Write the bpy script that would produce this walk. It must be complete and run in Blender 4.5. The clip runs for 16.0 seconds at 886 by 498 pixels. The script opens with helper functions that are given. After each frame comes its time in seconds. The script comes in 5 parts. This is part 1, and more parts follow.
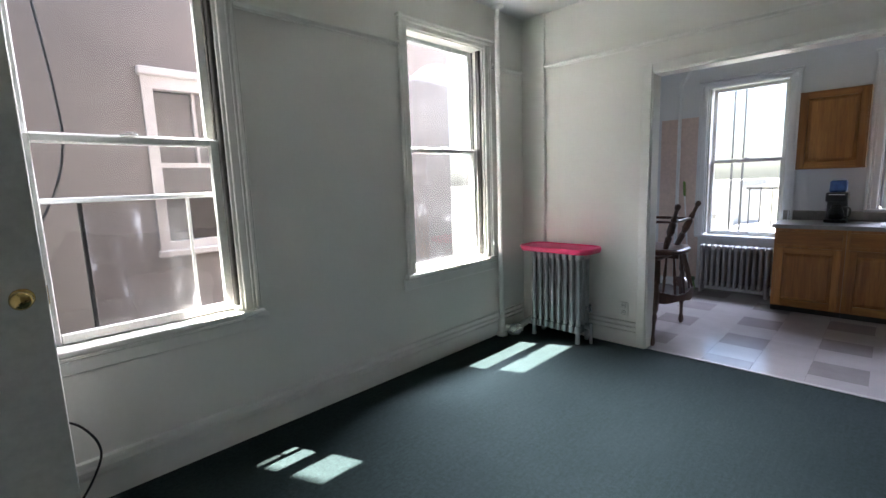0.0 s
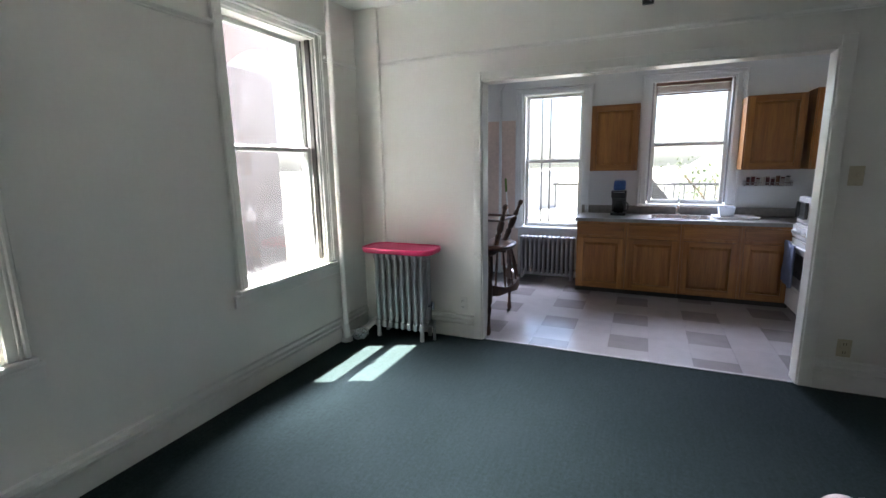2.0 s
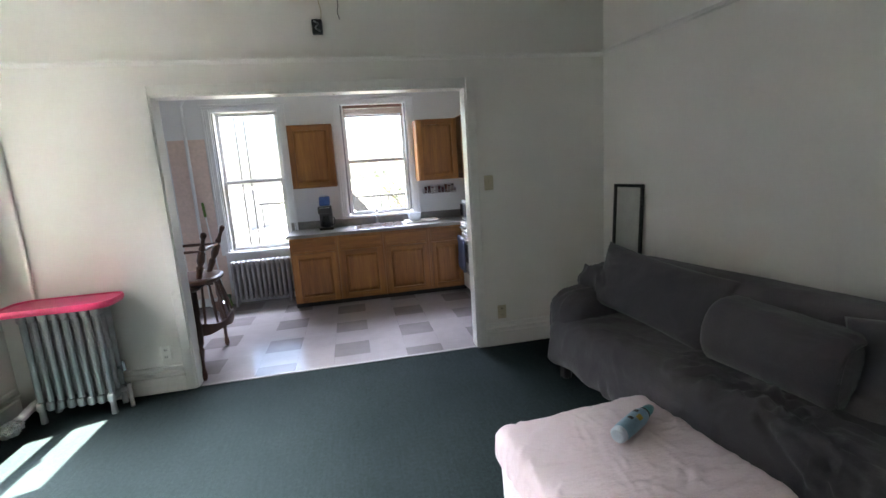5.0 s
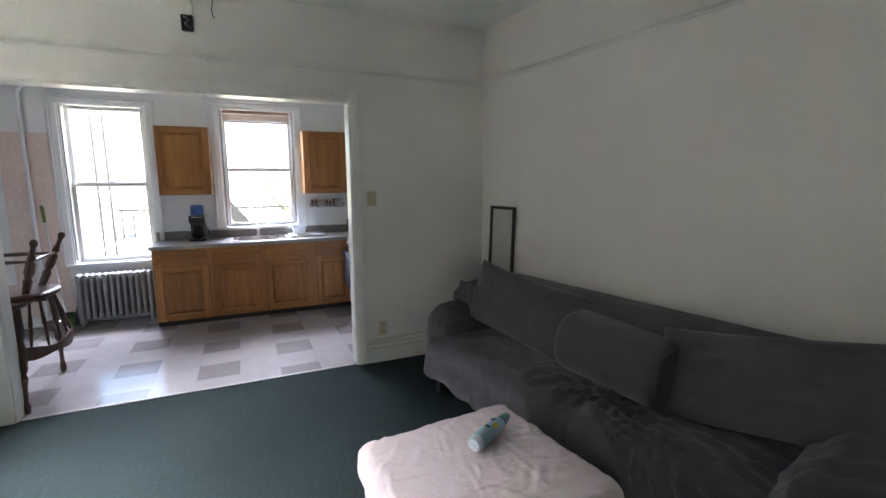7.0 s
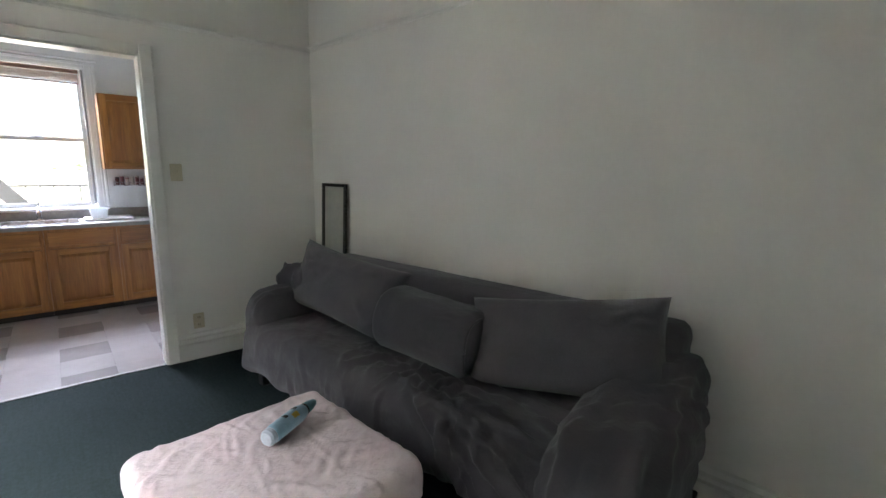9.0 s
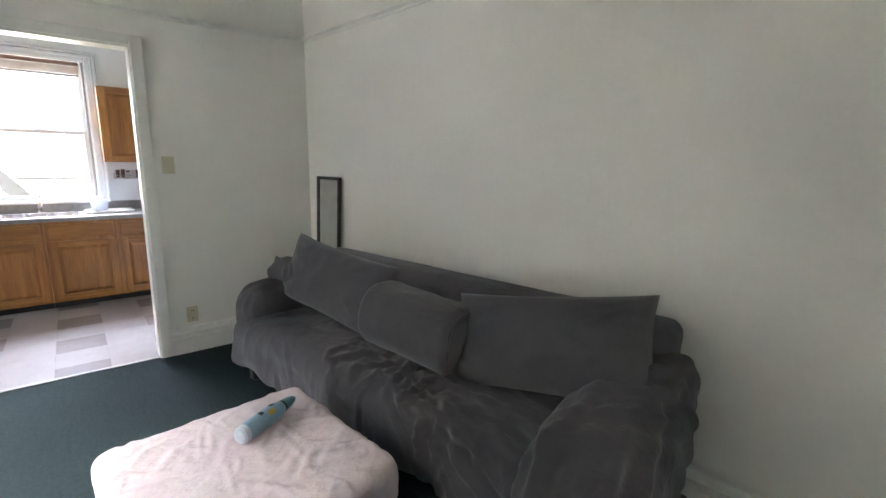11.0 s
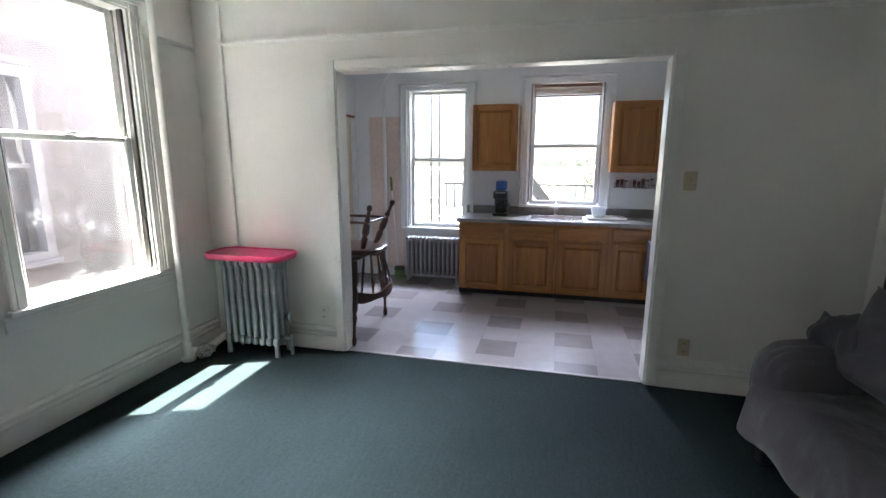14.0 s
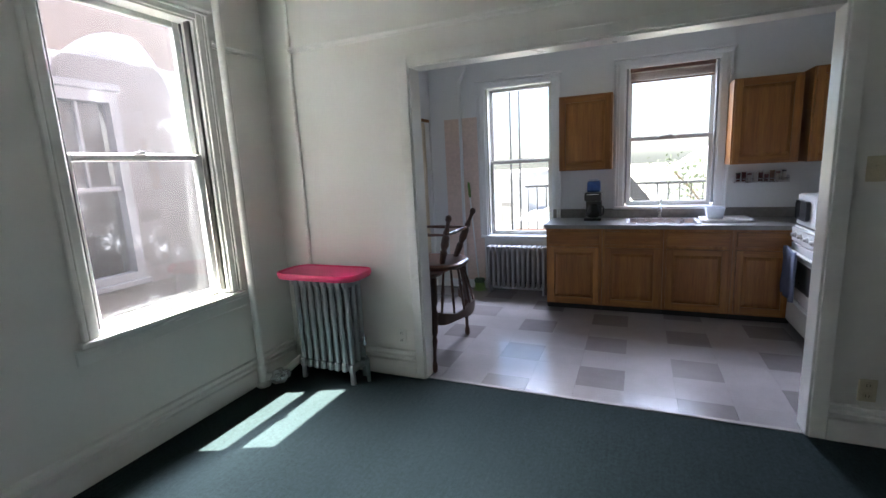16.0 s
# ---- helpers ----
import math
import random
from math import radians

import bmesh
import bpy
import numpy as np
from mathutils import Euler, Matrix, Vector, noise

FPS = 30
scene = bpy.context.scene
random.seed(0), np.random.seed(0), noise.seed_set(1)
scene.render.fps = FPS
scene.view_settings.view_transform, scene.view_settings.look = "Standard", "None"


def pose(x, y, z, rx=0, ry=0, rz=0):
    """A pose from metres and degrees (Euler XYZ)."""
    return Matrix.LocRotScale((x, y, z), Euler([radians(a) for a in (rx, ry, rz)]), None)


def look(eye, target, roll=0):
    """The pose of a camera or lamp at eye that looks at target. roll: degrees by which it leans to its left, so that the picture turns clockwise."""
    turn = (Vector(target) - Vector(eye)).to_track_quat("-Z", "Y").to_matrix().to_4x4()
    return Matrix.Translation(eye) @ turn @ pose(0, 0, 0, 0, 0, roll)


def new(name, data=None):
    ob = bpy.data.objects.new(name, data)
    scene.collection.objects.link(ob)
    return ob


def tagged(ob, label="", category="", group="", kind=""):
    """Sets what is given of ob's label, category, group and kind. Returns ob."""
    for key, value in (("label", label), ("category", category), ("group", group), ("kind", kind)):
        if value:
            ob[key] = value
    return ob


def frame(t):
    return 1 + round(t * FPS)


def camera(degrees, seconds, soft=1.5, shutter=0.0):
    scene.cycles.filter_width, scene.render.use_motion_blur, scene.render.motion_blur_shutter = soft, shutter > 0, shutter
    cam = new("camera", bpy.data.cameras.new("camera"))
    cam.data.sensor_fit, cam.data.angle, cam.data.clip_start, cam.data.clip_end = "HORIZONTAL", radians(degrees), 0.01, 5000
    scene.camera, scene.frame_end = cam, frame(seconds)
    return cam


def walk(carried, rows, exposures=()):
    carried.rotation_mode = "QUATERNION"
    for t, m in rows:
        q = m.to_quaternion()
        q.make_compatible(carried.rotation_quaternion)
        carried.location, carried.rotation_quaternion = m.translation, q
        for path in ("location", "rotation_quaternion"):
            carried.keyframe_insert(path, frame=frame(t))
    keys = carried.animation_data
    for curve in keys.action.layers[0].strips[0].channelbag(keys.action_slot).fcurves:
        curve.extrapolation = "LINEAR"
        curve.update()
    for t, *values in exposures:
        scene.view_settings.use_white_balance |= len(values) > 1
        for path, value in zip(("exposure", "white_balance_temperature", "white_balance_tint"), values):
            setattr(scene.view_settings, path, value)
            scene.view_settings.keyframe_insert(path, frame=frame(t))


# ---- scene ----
cam = camera(88.7, 16.0)
PATH = [
    (0, (2.448, -3.617, 1.383), (1.05, -2.216, 1.094), -2.0),
    (0.5, (2.388, -3.614, 1.395), (1.097, -2.116, 1.097), -2.5),
    (1, (2.283, -3.611, 1.42), (1.173, -1.98, 1.089), -2.4),
    (1.5, (2.346, -3.566, 1.46), (1.373, -1.856, 1.101), -1.8),
    (2, (2.318, -3.547, 1.5), (1.522, -1.749, 1.133), -1.1),
    (2.5, (2.421, -3.463, 1.5), (1.783, -1.599, 1.152), -1.4),
    (3, (2.392, -3.392, 1.524), (1.968, -1.47, 1.166), -1.8),
    (3.5, (2.355, -3.373, 1.528), (2.163, -1.415, 1.171), -2.6),
    (4, (2.357, -3.417, 1.544), (2.39, -1.451, 1.18), -3.6),
    (4.5, (2.379, -3.508, 1.534), (2.596, -1.552, 1.174), -4.0),
    (7, (2.52, -3.614, 1.517), (3.322, -1.805, 1.223), -0.4),
    (7.5, (2.581, -3.627, 1.479), (3.48, -1.865, 1.186), 0.1),
    (8, (2.629, -3.641, 1.468), (3.649, -1.949, 1.154), 0.3),
    (8.5, (2.676, -3.636, 1.479), (3.865, -2.064, 1.137), 0.5),
    (8.7, (2.782, -3.644, 1.465), (4.024, -2.116, 1.116), 0.5),
    (10.8, (2.914, -3.692, 1.395), (4.261, -2.255, 1.045), 1.4),
    (11, (2.95, -3.691, 1.432), (4.194, -2.171, 1.057), 0.9),
    (11.5, (2.899, -3.563, 1.453), (3.924, -1.887, 1.081), 1.0),
    (12, (2.835, -3.461, 1.477), (3.634, -1.668, 1.097), 0.5),
    (12.5, (2.749, -3.393, 1.492), (3.295, -1.508, 1.104), 0.3),
    (13, (2.731, -3.274, 1.528), (2.936, -1.326, 1.127), -0.6),
    (13.5, (2.687, -3.179, 1.533), (2.541, -1.224, 1.136), 0.4),
    (14, (2.679, -3.141, 1.503), (2.209, -1.235, 1.121), 0.2),
    (14.5, (2.656, -3.129, 1.49), (1.95, -1.295, 1.117), -0.5),
    (15, (2.622, -3.051, 1.475), (1.794, -1.265, 1.12), -1.7),
    (15.5, (2.542, -2.926, 1.481), (1.715, -1.14, 1.128), -2.5),
    (16, (2.474, -2.744, 1.491), (1.692, -0.938, 1.137), -2.9),
]
walk(cam, [(t, look(eye, target, roll)) for t, eye, target, roll in PATH],
     exposures=((0.0, 3.82, 6230, 10), (2.5, 3.97, 6260, 10.5), (3.5, 4.1, 6330, 10), (4.5, 4.32, 6430, 10), (7.0, 4.6, 6520, 10), (8.5, 4.7, 6570, 9),
                (11.0, 5.44, 6650, 9), (11.5, 5.04, 6600, 9), (12.0, 4.8, 6520, 10), (12.5, 4.62, 6450, 10), (13.5, 4.38, 6330, 10), (14.5, 4.04, 6250, 10), (16.0, 3.8, 6180, 10)))

# ---- light ----
SUN_WAY = Vector((1.0, 0.40, -2.85)).normalized()
world = bpy.data.worlds.new("sky")
scene.world = world
world.use_nodes = True
wt = world.node_tree
sky = wt.nodes.new("ShaderNodeTexSky")
sky.sky_type, sky.sun_disc = "NISHITA", False
sky.sun_elevation = math.asin(-SUN_WAY.z)
sky.sun_rotation = math.atan2(-SUN_WAY.x, -SUN_WAY.y)
sky.air_density, sky.dust_density = 1.0, 2.0
wt.nodes["Background"].inputs["Strength"].default_value = 0.05
wt.links.new(sky.outputs[0], wt.nodes["Background"].inputs[0])
sun = new("sun", bpy.data.lights.new("sun", "SUN"))
sun.data.energy, sun.data.angle, sun.data.color = 7.0, radians(0.5), (1.0, 0.95, 0.87)
sun.matrix_world = look((-6, -4, 14), Vector((-6, -4, 14)) + SUN_WAY)


def window_light(x, y, z, w, h, facing, watts, tint, portal=False):
    """Skylight for a window: a portal in its opening, or an added lamp outside above its head, in the sky's place."""
    lamp = new("window_light", bpy.data.lights.new("window_light", "AREA"))
    lamp.data.shape, lamp.data.size, lamp.data.size_y = "RECTANGLE", w, h
    lamp.data.energy, lamp.data.color = watts, tint
    lamp.matrix_world = look((x, y, z), Vector((x, y, z)) + Vector(facing))
    lamp.data.cycles.is_portal = portal
    return lamp


SKY_TINT = (0.90, 0.895, 0.985)
YARD_TINT = (0.77, 0.80, 1.0)

# ---- materials ----


def nodes(name):
    m = bpy.data.materials.new(name)
    m.use_nodes = True
    return m, m.node_tree, m.node_tree.nodes["Principled BSDF"]


def mapped(nt, scale=(1, 1, 1)):
    tc = nt.nodes.new("ShaderNodeTexCoord")
    mp = nt.nodes.new("ShaderNodeMapping")
    mp.inputs["Scale"].default_value = scale
    nt.links.new(tc.outputs["Object"], mp.inputs[0])
    return mp.outputs[0]


def noise_of(nt, vec, scale, detail=4.0, rough=0.55):
    n = nt.nodes.new("ShaderNodeTexNoise")
    n.inputs["Scale"].default_value, n.inputs["Detail"].default_value = scale, detail
    n.inputs["Roughness"].default_value = rough
    nt.links.new(vec, n.inputs["Vector"])
    return n.outputs["Fac"]


def ramp(nt, fac, stops):
    r = nt.nodes.new("ShaderNodeValToRGB")
    while len(r.color_ramp.elements) < len(stops):
        r.color_ramp.elements.new(0.5)
    for e, (p, c) in zip(r.color_ramp.elements, stops):
        e.position, e.color = p, (*c, 1)
    nt.links.new(fac, r.inputs[0])
    return r.outputs[0]


def mixed(nt, fac, a, b, how="MIX"):
    m = nt.nodes.new("ShaderNodeMix")
    m.data_type, m.blend_type = "RGBA", how
    if isinstance(fac, (int, float)):
        m.inputs[0].default_value = fac
    else:
        nt.links.new(fac, m.inputs[0])
    for sock, v in ((m.inputs[6], a), (m.inputs[7], b)):
        if isinstance(v, tuple):
            sock.default_value = (*v, 1)
        else:
            nt.links.new(v, sock)
    return m.outputs[2]


def bumped(nt, bsdf, height, strength, distance=0.01):
    b = nt.nodes.new("ShaderNodeBump")
    b.inputs["Strength"].default_value, b.inputs["Distance"].default_value = strength, distance
    nt.links.new(height, b.inputs["Height"])
    nt.links.new(b.outputs[0], bsdf.inputs["Normal"])


def surface(name, a, b, scale=4.0, fine=60.0, rough=0.6, metal=0.0, bump=0.15, stretch=(1, 1, 1), spec=0.5, depth=0.004, grain=0.84):
    """Two colours mottled at a large scale, with a fine grain in colour and relief."""
    m, nt, p = nodes(name)
    v = mapped(nt, stretch)
    big, small = noise_of(nt, v, scale), noise_of(nt, v, fine, 3)
    col = ramp(nt, big, ((0.3, a), (0.7, b)))
    speck = ramp(nt, small, ((0.25, (grain, grain, grain)), (0.75, (1, 1, 1))))
    nt.links.new(mixed(nt, 1.0, col, speck, "MULTIPLY"), p.inputs["Base Color"])
    rr = nt.nodes.new("ShaderNodeMapRange")
    rr.inputs[3].default_value, rr.inputs[4].default_value = max(0.03, rough - 0.08), min(1, rough + 0.08)
    nt.links.new(big, rr.inputs[0])
    nt.links.new(rr.outputs[0], p.inputs["Roughness"])
    p.inputs["Metallic"].default_value, p.inputs["Specular IOR Level"].default_value = metal, spec
    bumped(nt, p, small, bump, depth)
    return m


def wood(name, dark, light, axis=2, rough=0.4, rings=9.0, each=0.0):
    """Grain that runs along an axis; each: how far single pieces differ in tone."""
    m, nt, p = nodes(name)
    st = [rings, rings, rings]
    st[axis] = rings * 0.06
    v = mapped(nt, tuple(st))
    info = nt.nodes.new("ShaderNodeObjectInfo")
    add = nt.nodes.new("ShaderNodeVectorMath")
    add.operation = "ADD"
    sc = nt.nodes.new("ShaderNodeVectorMath")
    sc.operation = "SCALE"
    sc.inputs[0].default_value = (37.0, 19.0, 53.0)
    nt.links.new(info.outputs["Random"], sc.inputs["Scale"])
    nt.links.new(v, add.inputs[0])
    nt.links.new(sc.outputs[0], add.inputs[1])
    g = noise_of(nt, add.outputs[0], 1.6, 8, 0.65)
    fine = noise_of(nt, add.outputs[0], 9.0, 4, 0.7)
    col = ramp(nt, g, ((0.3, dark), (0.52, tuple((x + y) / 2 for x, y in zip(dark, light))), (0.7, light)))
    fc = ramp(nt, fine, ((0.3, (0.72, 0.68, 0.62)), (0.6, (1, 1, 1))))
    col = mixed(nt, 1.0, col, fc, "MULTIPLY")
    if each:
        tone = nt.nodes.new("ShaderNodeMapRange")
        tone.inputs[3].default_value, tone.inputs[4].default_value = 1 - each, 1 + each
        nt.links.new(info.outputs["Random"], tone.inputs[0])
        hs = nt.nodes.new("ShaderNodeHueSaturation")
        nt.links.new(tone.outputs[0], hs.inputs["Value"])
        nt.links.new(col, hs.inputs["Color"])
        col = hs.outputs[0]
    nt.links.new(col, p.inputs["Base Color"])
    p.inputs["Roughness"].default_value = rough
    bumped(nt, p, fine, 0.12, 0.002)
    return m


def plain(name, c, rough=0.5, metal=0.0):
    return surface(name, tuple(x * 0.9 for x in c), c, 12.0, 140.0, rough, metal, 0.05)


WALL = surface("wall_paint", (0.76, 0.74, 0.682), (0.805, 0.785, 0.727), 0.9, 45.0, 0.6, 0, 0.03, grain=0.97)
KWALL = surface("kitchen_paint", (0.70, 0.73, 0.74), (0.76, 0.78, 0.79), 0.9, 45.0, 0.55, 0, 0.03, grain=0.97)
CEIL = surface("ceiling_paint", (0.78, 0.78, 0.74), (0.82, 0.82, 0.79), 0.8, 30.0, 0.8, 0, 0.05, grain=0.96)
TRIM = surface("gloss_trim_paint", (0.76, 0.75, 0.69), (0.82, 0.81, 0.76), 2.0, 30.0, 0.3, 0, 0.05, grain=0.95)
KTRIM = surface("kitchen_trim_paint", (0.74, 0.77, 0.78), (0.80, 0.82, 0.83), 2.0, 30.0, 0.3, 0, 0.05, grain=0.95)
SASH = surface("sash_enamel", (0.66, 0.66, 0.62), (0.74, 0.74, 0.70), 3.0, 60.0, 0.35, 0, 0.06)
TRACK = plain("dark_window_track", (0.09, 0.085, 0.075), 0.5)
GREYTRACK = plain("grey_aluminium_track", (0.30, 0.30, 0.31), 0.45)
PINK = surface("pink_panel_paint", (0.74, 0.60, 0.53), (0.78, 0.65, 0.58), 1.2, 30.0, 0.5, 0, 0.08)
CREAM = surface("cream_door_paint", (0.74, 0.64, 0.48), (0.78, 0.69, 0.53), 1.5, 30.0, 0.45, 0, 0.08)
# set darker than off-white because the scene's light is too strong on the door
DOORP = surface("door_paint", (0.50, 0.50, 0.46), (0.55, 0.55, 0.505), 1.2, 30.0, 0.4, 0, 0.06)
OAK = wood("honey_oak", (0.22, 0.085, 0.018), (0.44, 0.20, 0.052), 2, 0.35, 9.0, 0.12)
OAKH = wood("honey_oak_rail", (0.20, 0.078, 0.016), (0.40, 0.18, 0.046), 0, 0.35, 9.0, 0.12)
WALNUT = wood("dark_walnut_stain", (0.045, 0.018, 0.010), (0.105, 0.043, 0.022), 2, 0.35, 14.0)
COUNTER = surface("speckled_laminate", (0.20, 0.195, 0.18), (0.27, 0.26, 0.24), 25.0, 220.0, 0.4, 0, 0.03)
SILVER = surface("silver_radiator_paint", (0.40, 0.41, 0.41), (0.52, 0.53, 0.53), 9.0, 90.0, 0.38, 0.75, 0.2)
KRADP = surface("grey_radiator_paint", (0.24, 0.24, 0.24), (0.32, 0.32, 0.32), 9.0, 90.0, 0.42, 0.3, 0.2)
FOIL = surface("crumpled_foil", (0.65, 0.65, 0.64), (0.8, 0.8, 0.79), 20.0, 60.0, 0.28, 0.9, 0.9, depth=0.02)
MAGENTA = surface("pink_plastic", (0.66, 0.035, 0.13), (0.74, 0.05, 0.17), 3.0, 80.0, 0.42, 0, 0.08)
WHITE = surface("white_enamel", (0.74, 0.74, 0.72), (0.80, 0.80, 0.78), 5.0, 60.0, 0.25, 0, 0.03)
BLACK = plain("black_plastic", (0.012, 0.012, 0.013), 0.3)
IRON = plain("black_iron", (0.02, 0.019, 0.018), 0.6)
BRASS = surface("polished_brass", (0.62, 0.44, 0.15), (0.72, 0.53, 0.22), 12.0, 80.0, 0.16, 1.0, 0.03)
CHROME = surface("chrome", (0.7, 0.7, 0.71), (0.78, 0.78, 0.79), 12.0, 80.0, 0.12, 1.0, 0.02)
STEEL = surface("brushed_steel", (0.5, 0.5, 0.51), (0.6, 0.6, 0.61), 12.0, 140.0, 0.28, 1.0, 0.05, (1, 12, 1))
IVORY = plain("ivory_plastic", (0.62, 0.55, 0.38), 0.4)
BLUEW = surface("blue_label", (0.03, 0.08, 0.28), (0.06, 0.16, 0.45), 20.0, 100.0, 0.35, 0, 0.03)
TOWEL = surface("blue_grey_terry", (0.10, 0.12, 0.19), (0.15, 0.17, 0.25), 8.0, 260.0, 0.95, 0, 0.8)
GREENP = plain("green_plastic", (0.14, 0.26, 0.05), 0.5)
DARKGREEN = plain("dark_green_plastic", (0.03, 0.075, 0.025), 0.5)
TAN = surface("tan_lining", (0.34, 0.24, 0.15), (0.40, 0.29, 0.19), 5.0, 90.0, 0.9, 0, 0.3)
STUCCO = surface("beige_stucco", (0.165, 0.153, 0.145), (0.205, 0.190, 0.180), 0.9, 30.0, 0.95, 0, 0.03, (1, 1, 2.2))
OLDTRIM = surface("weathered_frame_paint", (0.42, 0.41, 0.40), (0.52, 0.51, 0.50), 3.0, 40.0, 0.7, 0, 0.15)
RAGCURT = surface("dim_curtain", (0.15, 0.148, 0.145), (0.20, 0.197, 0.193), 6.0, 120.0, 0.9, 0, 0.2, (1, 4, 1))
PLY = wood("weathered_plywood", (0.20, 0.17, 0.15), (0.30, 0.26, 0.235), 2, 0.85, 5.0)
BRICKDARK = surface("dark_brick", (0.095, 0.070, 0.060), (0.135, 0.10, 0.085), 3.0, 50.0, 0.9, 0, 0.4)
BRICK = surface("brick_red", (0.36, 0.19, 0.16), (0.45, 0.27, 0.23), 5.0, 60.0, 0.9, 0, 0.4)
ROOFM = surface("roof_felt", (0.24, 0.24, 0.25), (0.33, 0.33, 0.34), 2.0, 30.0, 0.9, 0, 0.3)
SIDING = surface("pale_siding", (0.46, 0.455, 0.45), (0.55, 0.545, 0.54), 2.0, 30.0, 0.8, 0, 0.2)
EARTH = surface("yard_ground", (0.13, 0.13, 0.10), (0.22, 0.20, 0.16), 0.4, 12.0, 0.95, 0, 0.5)
BARK = surface("bark", (0.09, 0.065, 0.045), (0.15, 0.11, 0.08), 8.0, 40.0, 0.95, 0, 0.8)
LEAF = surface("leaves", (0.09, 0.12, 0.06), (0.13, 0.16, 0.09), 3.0, 40.0, 0.7, 0, 0.1)
SOFT_WHITE = surface("white_sheet", (0.70, 0.68, 0.66), (0.78, 0.76, 0.74), 4.0, 220.0, 0.9, 0, 0.3)
CLEAR = surface("frosted_plastic", (0.60, 0.66, 0.74), (0.68, 0.74, 0.80), 6.0, 60.0, 0.35, 0, 0.05)
BLINDM = wood("brown_blind_slat", (0.17, 0.085, 0.065), (0.26, 0.14, 0.11), 0, 0.5, 12.0)
# near-black; stands in for shade in the kitchen door gap and neighbour's rooms
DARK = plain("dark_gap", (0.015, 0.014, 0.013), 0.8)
LINO_EDGE = plain("worn_threshold_strip", (0.28, 0.265, 0.25), 0.65)


def carpet_material():
    m, nt, p = nodes("green_carpet")
    v = mapped(nt)
    pile = noise_of(nt, v, 210.0, 3, 0.7)
    lines = noise_of(nt, mapped(nt, (95.0, 5.0, 1.0)), 1.0, 3)
    big = noise_of(nt, v, 1.3, 5)
    base = ramp(nt, big, ((0.3, (0.0160, 0.0252, 0.0250)), (0.7, (0.0220, 0.0328, 0.0322))))
    tuft = ramp(nt, pile, ((0.3, (0.6, 0.6, 0.62)), (0.7, (1.3, 1.3, 1.3))))
    clump = ramp(nt, noise_of(nt, v, 48.0, 4, 0.7), ((0.32, (0.72, 0.72, 0.73)), (0.68, (1.22, 1.22, 1.22))))
    base = mixed(nt, 1.0, base, clump, "MULTIPLY")
    row = ramp(nt, lines, ((0.35, (0.90, 0.90, 0.90)), (0.65, (1.08, 1.08, 1.08))))
    nt.links.new(mixed(nt, 1.0, mixed(nt, 1.0, base, tuft, "MULTIPLY"), row, "MULTIPLY"), p.inputs["Base Color"])
    p.inputs["Roughness"].default_value = 0.95
    p.inputs["Specular IOR Level"].default_value = 0.08
    p.inputs["Sheen Weight"].default_value = 0.0
    bumped(nt, p, pile, 0.8, 0.004)
    return m


CARPET = carpet_material()


def tile_material(name, a, b):
    m, nt, p = nodes(name)
    v = nt.nodes.new("ShaderNodeNewGeometry").outputs["Position"]
    info = nt.nodes.new("ShaderNodeObjectInfo")
    big = noise_of(nt, v, 7.0, 5)
    speck = noise_of(nt, v, 90.0, 4, 0.7)
    col = ramp(nt, big, ((0.3, a), (0.7, b)))
    sp = ramp(nt, speck, ((0.35, (0.93, 0.92, 0.92)), (0.6, (1, 1, 1))))
    col = mixed(nt, 1.0, col, sp, "MULTIPLY")
    hs = nt.nodes.new("ShaderNodeHueSaturation")
    tone = nt.nodes.new("ShaderNodeMapRange")
    tone.inputs[3].default_value, tone.inputs[4].default_value = 0.98, 1.02
    nt.links.new(info.outputs["Random"], tone.inputs[0])
    nt.links.new(tone.outputs[0], hs.inputs["Value"])
    nt.links.new(col, hs.inputs["Color"])
    nt.links.new(hs.outputs[0], p.inputs["Base Color"])
    rr = nt.nodes.new("ShaderNodeMapRange")
    rr.inputs[3].default_value, rr.inputs[4].default_value = 0.09, 0.20
    p.inputs["Specular IOR Level"].default_value = 0.75
    nt.links.new(noise_of(nt, v, 3.0, 5), rr.inputs[0])
    nt.links.new(rr.outputs[0], p.inputs["Roughness"])
    bumped(nt, p, noise_of(nt, v, 16.0, 3), 0.05, 0.004)
    return m


TILE_LIGHT = tile_material("pale_vinyl_tile", (0.272, 0.256, 0.258), (0.302, 0.285, 0.287))
TILE_DARK = tile_material("grey_vinyl_tile", (0.175, 0.164, 0.164), (0.205, 0.192, 0.191))


def cloth(name, a, b, sheen=0.3, weave=420.0, dim=0.8, crease_depth=0.35, crease_size=9.0):
    m, nt, p = nodes(name)
    v = mapped(nt)
    big, fine = noise_of(nt, v, 3.5, 5), noise_of(nt, v, weave, 2)
    crease = noise_of(nt, mapped(nt, (1.0, 1.8, 1.0)), crease_size, 6, 0.6)
    col = ramp(nt, big, ((0.3, a), (0.7, b)))
    fc = ramp(nt, fine, ((0.3, (dim, dim, dim)), (0.7, (1.03, 1.03, 1.03))))
    nt.links.new(mixed(nt, 1.0, col, fc, "MULTIPLY"), p.inputs["Base Color"])
    p.inputs["Roughness"].default_value, p.inputs["Sheen Weight"].default_value = 0.85, sheen
    p.inputs["Specular IOR Level"].default_value = 0.25
    bumped(nt, p, crease, crease_depth, 0.02)
    return m


